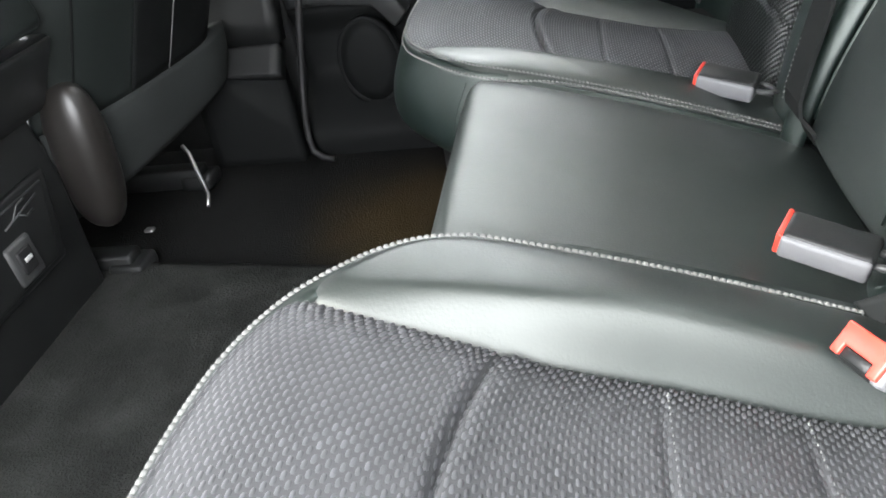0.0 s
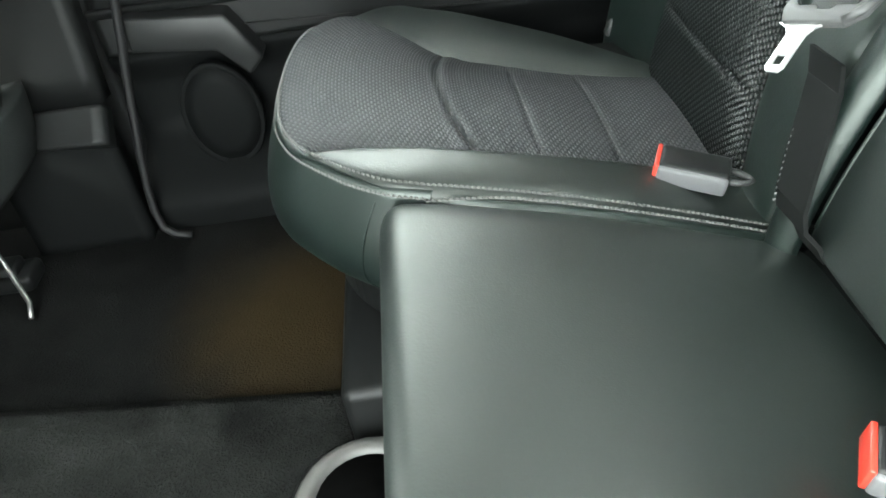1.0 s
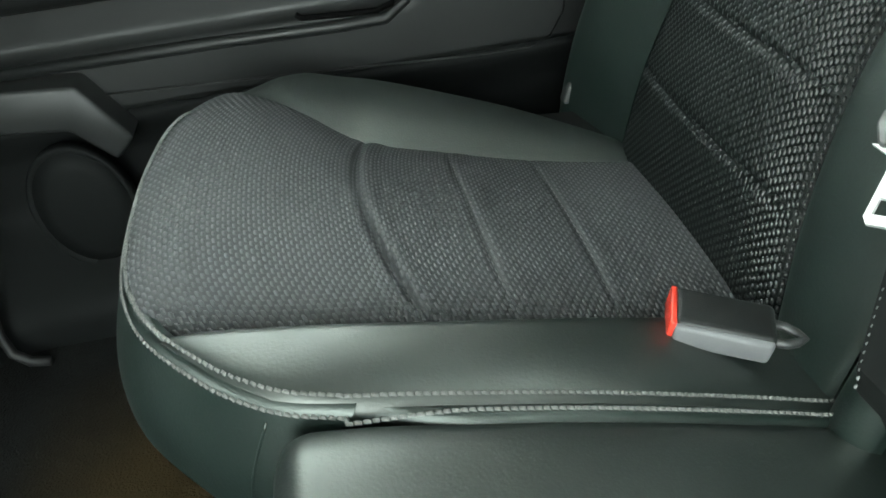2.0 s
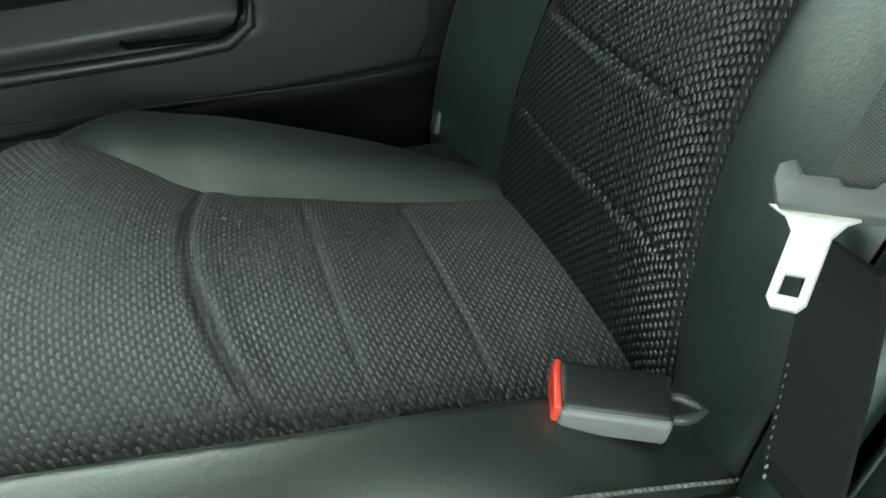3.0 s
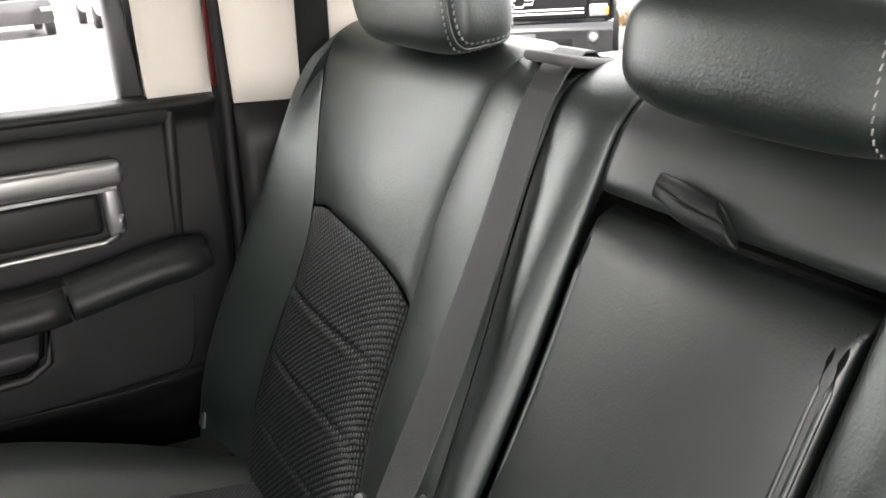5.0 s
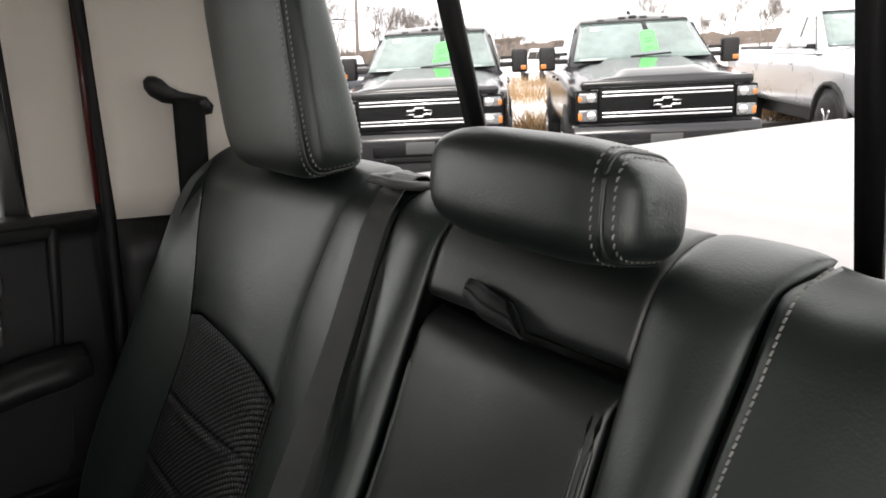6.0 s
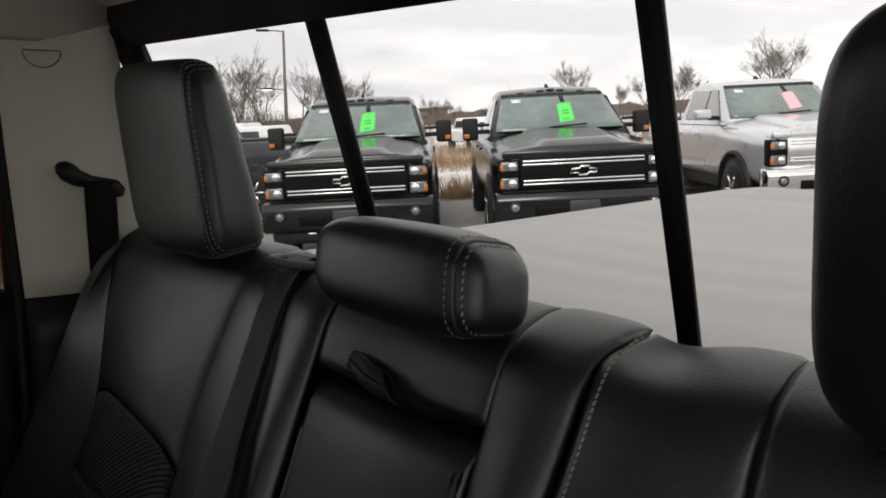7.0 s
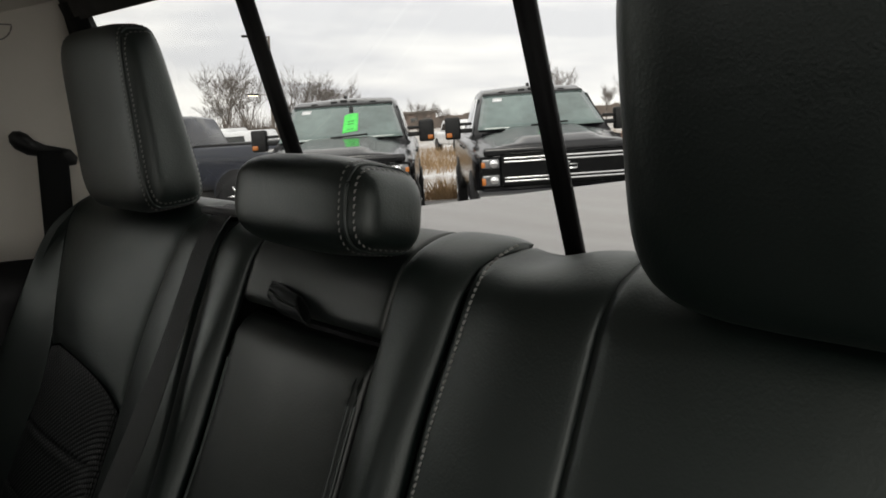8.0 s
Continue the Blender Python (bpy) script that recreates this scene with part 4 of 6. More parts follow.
def centre_backrest():
    t = thing("seatback", "black leather centre backrest round a folded armrest", "seatback", (0.5, YC, 0.3), group="rear bench backrests")
    ya, yb = -0.150, 0.198
    al, ar = 0.152, -0.078

    def y_low(z):
        return -0.150 - 0.008 * smooth(0.74, 0.86, z) - 0.020 * smooth(0.872, 0.912, z)

    def groove(d, deep=0.008, r=0.008):
        return deep * math.exp(-max(d, 0) / r)

    def head(u, v):
        x, z = profile(lerp(0.82 * (0.800 - 0.31) / (Z_TOP - 0.31), 1.0, u))
        y = lerp(ar, al, v)
        k = 1 - smooth(0.80, 0.95, u)
        x += (0.001 + 0.022 * math.exp(-u / 0.035) + groove(min(v, 1 - v) * (al - ar), 0.0015, 0.003)) * k
        return (x, y, z - 0.004)

    part("upper_panel", sheet(head, 40, 34, 0.014), LEATHER_SOFT, t)

    def strip(a, b, swell):
        def fn(u, v):
            x, z = profile(u)
            y = lerp(y_low(z) if a < -0.1 else a, split_y(z) if b > 0.19 else b, v)
            k = 1 - smooth(0.82, 0.95, u)
            e = min(v, 1 - v) * (b - a)
            flat = 1 - 0.45 * smooth(0.70, 0.84, z)
            bulge = math.sin(math.pi * v ** 0.8)
            x += (-swell * bulge + groove(e, 0.006, 0.003)) * (0.3 + 0.7 * k) * flat
            return (x, y, z - (1 - k) * groove(e, 0.006))
        return sheet(fn, 60, 22, 0.02)

    part("side_bolster", strip(al + 0.0005, yb, 0.014), LEATHER, t, "narrow rounded leather roll")
    part("side_bolster", strip(ya, ar - 0.0005, 0.014), LEATHER, t, "broad rounded leather bolster")
    out = [(BX(0.30 + 0.02 * k) + 0.055, 0.30 + 0.02 * k) for k in range(25)] + [(0.69, 0.80), (0.725, 0.855), (0.70, 0.30)]
    part("shell", prism(out, ya + 0.01, yb - 0.01, axis=1), PLASTIC, t, flat=True)
    part("filling", box((0.668, ya, 0.80), (0.722, 0.225, 0.868), 0.01), PLASTIC, t)
    a = thing("folding_armrest", "folded-up black leather centre armrest with pull strap", "armrest", (0.5, 0.04, 0.4))

    def pad(u, v):
        z = lerp(0.36, 0.788, u)
        y = lerp(ar + 0.003, al - 0.003, v)
        e = min(v, 1 - v) * (al - ar - 0.02)
        top = 0.026 * math.exp(-(1 - u) * 0.43 / 0.007)
        return (BX(z) + 0.006 - 0.008 * math.sin(math.pi * v) ** 0.4 + max(groove(e, 0.007, 0.003), top), y, z)

    part("cover", sheet(pad, 110, 50, 0.02), LEATHER_SOFT, a)
    # two welts along one edge of the pad and one along the other
    for v, r in ((0.965, 0.0020), (0.030, 0.0022), (0.060, 0.0016)):
        us = [lerp(0.03, 0.975, k / 24) for k in range(25)]
        part("piping", tube([pad(u, v) for u in us], [r * lerp(1.0, 0.15, smooth(0.93, 0.975, u)) for u in us], 10), LEATHER, a)

    def strap(u, v):
        # a rolled leather loop, pinched at one end and open at the other
        a = 2 * math.pi * v
        wide = lerp(0.0075, 0.0110, smooth(0.0, 0.4, u))
        deep = lerp(0.0030, 0.0062, smooth(0.2, 1.0, u))
        y = lerp(0.094, 0.026, u) + 0.012 * math.sin(a) * smooth(0.5, 1.0, u)
        x0, z0 = BX(0.81) + lerp(0.004, -0.006, smooth(0, 0.6, u)), 0.822 - 0.008 * u
        along, out = Vector((0.43, 0, 0.90)), Vector((-0.90, 0, 0.43))
        c = Vector((x0, y, z0)) + along * wide * math.sin(a) + out * deep * math.cos(a)
        return tuple(c)

    part("strap", sheet(strap, 20, 28, -0.002), FRONT_LEATHER, a, "black leather pull strap loop")


centre_backrest()


# ---- headrests ----
def pillow(cx, cy, cz, hx, hy, hz, power=(4.0, 4.0), lean=0.0, n=40, taper=0.0, shear=0.0):
    """A padded block: rounded in plan by the first power and in height by the second, thinner towards its top."""
    bm = bmesh.new()
    p, q = power
    rings = []
    for i in range(n + 1):
        th = math.pi * i / n
        ring = []
        for j in range(2 * n):
            ph = math.pi * j / n
            d = Vector((math.sin(th) * math.cos(ph), math.sin(th) * math.sin(ph), math.cos(th)))
            k = ((abs(d.x) ** p + abs(d.y) ** p) ** (q / p) + abs(d.z) ** q) ** (-1 / q)
            ring.append(Vector((d.x * k * hx * (1 - taper * d.z * k), d.y * k * hy, d.z * k * hz)))
        rings.append(ring)
    m = Matrix.Translation((cx, cy, cz)) @ Matrix.Shear('XY', 4, (0, shear)) @ pose(0, 0, 0, 0, lean, 0)
    vs = [[bm.verts.new(m @ v) for v in ring] for ring in rings[1:-1]]
    a, b = bm.verts.new(m @ rings[0][0]), bm.verts.new(m @ rings[-1][0])
    for r, t in zip(vs, vs[1:]):
        for j in range(2 * n):
            bm.faces.new((r[j], r[(j + 1) % (2 * n)], t[(j + 1) % (2 * n)], t[j]))
    for j in range(2 * n):
        bm.faces.new((a, vs[0][(j + 1) % (2 * n)], vs[0][j]))
        bm.faces.new((b, vs[-1][j], vs[-1][(j + 1) % (2 * n)]))
    return bm, m


def pillow_ring(m, hx, hy, hz, power, y, taper=0.0, grow=1.003, n=90):
    """The line round a pillow at a fixed y of its own."""
    p, q = power
    out = []
    for k in range(n + 1):
        a = 2 * math.pi * k / n
        c, s = math.cos(a), math.sin(a)
        lo, hi = 0.0, 1.6
        for _ in range(30):
            r = (lo + hi) / 2
            if ((abs(r * c) ** p + abs(y / hy) ** p) ** (q / p) + abs(r * s) ** q) < 1:
                lo = r
            else:
                hi = r
        r = lo * grow
        out.append(m @ Vector((c * r * hx * (1 - taper * s * r), y, s * r * hz)))
    return out


def headrest(name, label, cx, cy, cz, hx, hy, hz, power, lean, rows, posts=True, taper=0.0, shear=0.0):
    t = thing(name, label, "headrest", (cx, cy, cz - hz), group="rear headrests")
    bm, m = pillow(cx, cy, cz, hx, hy, hz, power, lean, 48, taper, shear)
    part("pad", bm, LEATHER, t)
    for y in rows:
        path = pillow_ring(m, hx, hy, hz, power, y, taper)
        part("stitching", ring_stitches(path, m @ Vector((0, y, 0))), THREAD_PALE, t, kind="stuff")
    if len(rows) > 1:
        mid = (rows[0] + rows[1]) / 2
        part("piping", tube(pillow_ring(m, hx, hy, hz, power, mid, taper, 0.999), 0.0020, 6), LEATHER, t)
    if posts:
        for dy in (-0.06, 0.06):
            part("post", tube([(cx + 0.036, cy + dy, cz - hz - 0.035), (cx + 0.024, cy + dy, cz - hz + 0.03)], 0.006, 10), STEEL, t, "steel headrest post")
    return t


def ring_stitches(path, centre, step=0.0064, long=0.0046, wide=0.0009, lift=0.0010):
    """Threads round a padded form, standing off away from its middle."""
    bm = bmesh.new()
    d_next, run = 0.0, 0.0
    for a, b in zip(path, path[1:]):
        seg = (b - a).length
        while d_next < run + seg:
            c = a.lerp(b, (d_next - run) / seg)
            along = (b - a).normalized()
            up = (c - centre).normalized()
            across = along.cross(up).normalized()
            up = across.cross(along)
            h, w = (along + across * 0.2) * long / 2, across * wide
            v = [bm.verts.new(p) for p in (c - h - w - up * 0.001, c - h + w - up * 0.001, c + h - w - up * 0.001, c + h + w - up * 0.001, c - h * 0.5 + up * lift, c + h * 0.5 + up * lift)]
            for f in ((v[0], v[4], v[5], v[2]), (v[1], v[3], v[5], v[4]), (v[0], v[1], v[4]), (v[2], v[5], v[3])):
                bm.faces.new(f)
            d_next += step
        run += seg
    return bm


headrest("headrest", "tall black leather headrest with double grey stitching", 0.651, 0.472, 1.002, 0.036, 0.117, 0.122, (5.1, 5.9), -5.8, (-0.105, -0.092), taper=0.29, shear=0.156)
headrest("headrest", "low black leather centre headrest with stitched end caps", 0.639, 0.019, 0.917, 0.045, 0.109, 0.046, (4.3, 3.3), 10.8, (-0.093, -0.078), False, shear=0.115)
headrest("headrest", "tall black leather headrest above the near seatback", 0.645, -0.452, 1.000, 0.055, 0.138, 0.125, (4.2, 5.0), -13, (-0.104, -0.088), taper=0.15)


# ---- belts and buckles ----
def ribbon(path, width, thick=0.0014, n=6):
    """A flat band along a path of (place, across) pairs."""
    pts = [(Vector(p), Vector(a).normalized()) for p, a in path]

    def fn(u, v):
        k = u * (len(pts) - 1)
        i = min(int(k), len(pts) - 2)
        f = k - i
        p = pts[i][0].lerp(pts[i + 1][0], f)
        a = pts[i][1].lerp(pts[i + 1][1], f).normalized()
        return p + a * width * (v - 0.5)

    return sheet(fn, (len(pts) - 1) * 8, n, -thick)


def shoulder_belt():
    t = thing("seat_belt", "grey-black shoulder belt hanging over the backrest with latch plate", "seat belt", (0.4, 0.19, 0.5))
    low, w, dn = Vector((0.4365, 0.183, 0.546)), Vector((0.456, -0.853, 0.25)).normalized(), Vector((-0.77, -0.32, -0.556))
    dn = (dn - w * dn.dot(w)).normalized()
    up = []
    for k in range(15):
        f = k / 14
        z = lerp(low.z + 0.004, Z_TOP, f)
        p = (lerp(low.x + 0.004, BX(Z_TOP) - 0.010, f) + 0.006 * math.sin(math.pi * f), lerp(low.y, 0.242, f), z)
        up.append((p, w.lerp(Vector((0.05, -1, 0.0)), smooth(0.0, 0.8, f))))
    for s, y in ((0.85, 0.245), (0.88, 0.248), (0.91, 0.253), (0.94, 0.258)):
        x, z = profile(s)
        up.append(((x - 0.005, y, z + 0.006), (0, -1, 0)))
    up.append(((0.706, 0.265, 0.893), (0, -1, 0)))
    up.append(((0.724, 0.268, 0.876), (0, -1, 0)))
    part("webbing", ribbon(up, 0.037), WEBBING, t, "grey-black woven belt webbing", flat=True)
    # a dark sleeve hangs below the plate, with a row of thread along its edge
    sleeve = curve1([(0.34, 0.134), (0.37, 0.140), (0.41, 0.153), (0.46, 0.173), (0.505, 0.196)])
    down = [((BX(z) + 0.006 - 0.030 * smooth(0.355, 0.395, z) - 0.006 * smooth(0.48, 0.505, z), sleeve(z), z), (0.06, -1, 0)) for z in (0.505, 0.485, 0.46, 0.43, 0.40, 0.385, 0.37, 0.355)]
    part("lower_webbing", ribbon(down, 0.046, 0.004), WEBBING_DARK, t, "dark belt sleeve that hangs below the latch plate", flat=True)
    part("stitching", stitches([(BX(z) - 0.0292, sleeve(z) + 0.0200, z) for z in [lerp(0.390, 0.450, k / 12) for k in range(13)]], 0.0056, 0.003, 0.0006, 0.0010, side=Vector((-1, 0, 0.3))), THREAD_DIM, t, kind="stuff")
    # latch plate: hard grey shell round a slot, with a steel tongue
    m = Matrix.Translation(low) @ Matrix((w, -dn, w.cross(-dn))).transposed().to_4x4() @ Matrix.Scale(0.98, 4)
    part("latch_shell", prism([(-0.036, 0.002), (-0.030, -0.011), (0.022, -0.011), (0.034, 0.000), (0.038, 0.016), (0.032, 0.020), (0.025, 0.006), (0.008, 0.006), (0.006, 0.002), (-0.006, 0.002), (-0.008, 0.006), (-0.024, 0.006), (-0.029, 0.014), (-0.036, 0.011)], -0.004, 0.005, bevel=0.0018), LATCH_GREY, t, "grey plastic latch plate shell").data.transform(m)
    part("latch_bar", tube([m @ Vector(p) for p in ((0.022, -0.010, 0.004), (0.034, -0.001, 0.006), (0.038, 0.012, 0.004))], 0.0035, 8), LATCH_GREY, t)
    tongue = bmesh.new()
    pts = [(-0.022, -0.009), (0.020, -0.009), (0.012, -0.014), (0.0082, -0.021), (0.0080, -0.053), (0.0052, -0.057), (-0.0052, -0.057), (-0.0080, -0.053), (-0.0082, -0.021), (-0.013, -0.014)]
    hole = [(-0.0046, -0.051), (0.0046, -0.051), (0.0046, -0.041), (-0.0046, -0.041)]
    for h in (-0.0012, 0.0012):
        a = [tongue.verts.new((y, z, h)) for y, z in pts]
        b = [tongue.verts.new((y, z, h)) for y, z in hole]
        es = [tongue.edges.new((q[k], q[(k + 1) % len(q)])) for q in (a, b) for k in range(len(q))]
        bmesh.ops.triangle_fill(tongue, use_beauty=True, use_dissolve=False, edges=es)
    tongue.verts.ensure_lookup_table()
    n, h = len(pts), len(hole)
    tot = n + h
    for k in range(n):
        tongue.faces.new([tongue.verts[i] for i in (k, (k + 1) % n, tot + (k + 1) % n, tot + k)])
    for k in range(h):
        tongue.faces.new([tongue.verts[i] for i in (n + k, n + (k + 1) % h, tot + n + (k + 1) % h, tot + n + k)])
    bmesh.ops.transform(tongue, matrix=m @ Matrix.Translation((-0.0125, 0, 0)), verts=tongue.verts)
    part("tongue", tongue, STEEL, t, "bright steel tongue with a square hole", flat=True)
    # slot in the top of the backrest that the belt comes out of
    s = thing("belt_slot", "grey-rimmed black belt slot on top of the backrest", "belt guide", (0.69, 0.27, 0.88))
    ring = []
    for k in range(32):
        a = 2 * math.pi * k / 32
        c, sn = math.cos(a), math.sin(a)
        q = (abs(c) ** 3 + abs(sn) ** 3) ** (-1 / 3)
        ring.append((0.699 + 0.040 * c * q, 0.266 + 0.036 * sn * q, 0.884 - 0.006 * c))
    part("bezel", tube(ring, 0.0052, 8, True), LATCH_GREY, s, "pale grey rounded rim")
    # Shallow near-black dish; the slot's inner shade is in its colour.
    part("dish", lathe([(0.036, 0.0), (0.030, -0.006), (0.0001, -0.010)], (0.699, 0.266, 0.882), "z", 24), HOLLOW_SHADE, s)


shoulder_belt()


def buckle(label, at, turn, tilt, roll, face):
    """A belt buckle on a short stalk; its red button looks along its own -x."""
    t = thing("buckle", label, "seat belt buckle", at, group="rear belt buckles")
    m = Matrix.Translation(at) @ pose(0, 0, 0, roll, tilt, turn)
    part("body", box((0.003, -0.0175, 0.0), (0.071, 0.018, 0.023), 0.005, 3, m), PLASTIC, t, "black buckle body")
    part("side_cover", box((0.0035, -0.0205, 0.000), (0.070, -0.010, 0.0205), 0.004, 3, m), PLASTIC_LIGHT, t, "grey buckle side cover")
    shape = [(-0.018, 0.002), (0.018, 0.002), (0.018, 0.0215), (-0.018, 0.0215)]
    if face:
        shape = [(-0.018, 0.003), (-0.011, 0.003), (-0.011, 0.011), (0.011, 0.011), (0.011, 0.003), (0.018, 0.003), (0.018, 0.025), (-0.018, 0.025)]
        part("mouth", box((0.001, -0.0108, 0.003), (0.008, 0.0108, 0.0108), 0.001, 1, m), PLASTIC, t)
    part("button", prism(shape, 0.0, 0.0045, axis=0, bevel=0.0012), RED, t, "red release button").data.transform(m)
    loop = [m @ Vector((0.068 + 0.024 * c, 0.009 * s, 0.012)) for c, s in ((0, 1), (0.5, 0.9), (0.8, 0.5), (1.0, 0.0), (0.8, -0.5), (0.5, -0.9), (0, -1))]
    part("stalk", tube(loop, 0.0034, 8), PLASTIC_GREY, t, "dark looped buckle stalk")
    return t


buckle("grey and black buckle with red button lying on the far cushion", (0.340, 0.266, 0.371), -24, 9, 4, False)
buckle("grey buckle with red button on the centre cushion", (0.352, -0.092, 0.384), -28, 8, 4, False)
buckle("black buckle with broad red button beside the near cushion", (0.348, -0.270, 0.414), 20, 40, -6, True)


def belt_sleeve():
    """Two folds of dark green-black webbing rising between the near buckles."""
    t = thing("belt_sleeve", "dark green-grey folded belt webbing beside the buckles", "seat belt", (0.41, -0.19, 0.37))
    across = Vector((-0.55, 0.60, 0.58))
    for a, b, wide in (((0.392, -0.190, 0.380), (0.470, -0.215, 0.437), 0.034), ((0.398, -0.212, 0.366), (0.476, -0.237, 0.423), 0.020)):
        part("fold", ribbon([(Vector(a).lerp(Vector(b), f / 4), across) for f in range(5)], wide, 0.003), WEBBING_DARK, t)


belt_sleeve()


# ---- front seats, console and the footwell ----
def front_seat():
    t = thing("front_seat", "back of the dark front passenger seat", "car seat", (-0.7, 0.5, FLOOR))

    def rear_x(y):
        return -0.553 + 0.30 * (y - 0.30) + 0.012 * math.sin(math.pi * (y - 0.30) / 0.39)

    def felt_top(y):
        return 0.365 + 0.05 * (y - 0.40)

    def back(u, v):
        y = lerp(0.295, 0.690, u)
        z = lerp(felt_top(y) - 0.004, 1.05, v)
        q = abs(2 * u - 1)
        return (rear_x(y) - 0.006 + 0.46 * (z - felt_top(y)) * (1 - 0.45 * smooth(0.5, 1.0, z)) - 0.05 * q ** 5, y, z)

    def felt(u, v):
        y = lerp(0.292, 0.725, u)
        lo = 0.240 + 0.16 * (y - 0.40)
        return (rear_x(y) - 0.022 * (1 - v) ** 2 - 0.035 * abs(2 * u - 1) ** 5, y, lerp(lo, felt_top(y) + 0.004, v))

    part("back_panel", sheet(lambda u, v: back(u * 0.34, v), 24, 30, 0.14), FRONT_LEATHER, t, "dark leather side of the seat back")
    part("back_cloth", sheet(lambda u, v: back(0.34 + u * 0.66, v), 26, 30, 0.14), PLASTIC_MATT, t, "black cloth panel of the seat back")
    part("back_seam", tube([Vector(back(0.558, k / 12)) + Vector((0.001, 0, 0)) for k in range(13)], 0.0009, 6), THREAD_DIM, t)
    part("back_seam", tube([Vector(back(0.10, k / 12)) + Vector((0.0005, 0, 0)) for k in range(13)], 0.0022, 6), PLASTIC_MATT, t)
    part("felt_edge", sheet(felt, 24, 12, 0.05), FELT, t, "dark grey felt lower edge of the seat back")
    part("seat_base", box((-1.10, 0.30, 0.20), (-0.60, 0.72, 0.36), 0.03, 3), LEATHER, t)
    # rounded side shield over the recliner
    part("recliner_cover", pillow(-0.560, 0.326, 0.312, 0.046, 0.036, 0.125, (2.6, 2.6), 6, 20)[0], BROWN_PLASTIC, t, "rounded brown-black recliner cover")
    for y in (0.33, 0.63):
        part("rail", box((-1.15, y - 0.02, FLOOR), (-0.555, y + 0.02, FLOOR + 0.045), 0.006), PLASTIC, t)
        part("rail_foot", box((-0.60, y - 0.03, FLOOR), (-0.535, y + 0.03, FLOOR + 0.03), 0.008), PLASTIC, t)
    part("lever", tube([(-0.565, 0.60, 0.190), (-0.552, 0.592, 0.178), (-0.545, 0.585, 0.150), (-0.515, 0.545, 0.108), (-0.508, 0.520, 0.098)], 0.0040, 10), SILVER, t, "bent chrome adjuster bar")
    part("bolt", box((-0.580, 0.405, FLOOR + 0.03), (-0.562, 0.42, FLOOR + 0.036), 0.003), SILVER, t)
    part("bolt", box((-0.640, 0.322, FLOOR + 0.01), (-0.622, 0.337, FLOOR + 0.022), 0.003), STEEL, t)
    return t


front_seat()


def driver_seat():
    t = thing("front_seat", "dark leather back of the driver seat", "car seat", (-0.7, -0.45, FLOOR))

    def back(u, v):
        z = lerp(0.36, 1.05, v)
        return (-0.62 - 0.16 * (z - 0.36) - 0.10 * abs(2 * u - 1) ** 4, lerp(-0.68, -0.22, u), z)

    part("back_panel", sheet(back, 20, 20, 0.14), LEATHER, t)
    part("seat_base", box((-1.10, -0.68, 0.20), (-0.62, -0.22, 0.36), 0.03, 3), LEATHER, t)
    for y in (-0.60, -0.30):
        part("rail", box((-1.10, y - 0.02, FLOOR), (-0.64, y + 0.02, 0.21), 0.006), PLASTIC, t)


driver_seat()


def console():
    t = thing("centre_console", "black plastic rear face of the centre console with sockets", "console", (-0.6, 0.03, FLOOR))
    part("housing", prism([(-1.3, FLOOR), (-0.600, FLOOR), (-0.585, 0.30), (-0.60, 0.46), (-0.66, 0.60), (-1.3, 0.62)], -0.18, 0.294, axis=1, bevel=0.012, seg=3), PLASTIC, t)
    part("lid", box((-1.2, -0.19, 0.60), (-0.66, 0.245, 0.66), 0.02, 3), LEATHER, t)
    part("bezel", prism([(-0.14, 0.200), (0.222, 0.200), (0.262, 0.335), (-0.18, 0.335)], -0.602, -0.580, axis=0, bevel=0.008), PLASTIC, t)
    part("inset", prism([(-0.12, 0.212), (0.205, 0.212), (0.240, 0.324), (-0.16, 0.324)], -0.585, -0.577, axis=0, bevel=0.003), PLASTIC, t)
    part("rear_ledge", prism([(-0.62, 0.400), (-0.572, 0.404), (-0.560, 0.418), (-0.506, 0.506), (-0.512, 0.514), (-0.62, 0.514)], -0.16, 0.305, axis=1, bevel=0.006), PLASTIC, t, "sloping black ledge under the lid")
    part("lid_lip", prism([(-0.68, 0.522), (-0.512, 0.521), (-0.500, 0.532), (-0.508, 0.590), (-0.56, 0.625), (-0.68, 0.63)], -0.17, 0.298, axis=1, bevel=0.012, seg=3), FRONT_LEATHER, t, "padded rear end of the console lid")
    s = part("socket", box((-0.582, 0.112, 0.218), (-0.571, 0.165, 0.282), 0.006, 2), PLASTIC_GREY, t, "grey socket frame")
    part("socket_mouth", box((-0.574, 0.124, 0.232), (-0.568, 0.153, 0.270), 0.004, 2), RUBBER, s)
    part("contact", box((-0.5685, 0.131, 0.250), (-0.5660, 0.147, 0.257), 0.001, 1), STEEL, s, "bright metal contact")
    # forked bus symbol drawn as thin raised lines
    mark = bmesh.new()
    add_tube(mark, [(-0.5755, 0.135, 0.302), (-0.5755, 0.215, 0.314)], 0.0016, 6)
    add_tube(mark, [(-0.5755, 0.155, 0.305), (-0.5755, 0.172, 0.319), (-0.5755, 0.190, 0.321)], 0.0016, 6)
    add_tube(mark, [(-0.5755, 0.168, 0.307), (-0.5755, 0.182, 0.297), (-0.5755, 0.198, 0.299)], 0.0016, 6)
    part("symbol", mark, PLASTIC_GREY, t, "pale forked symbol above the socket")
    return t


console()


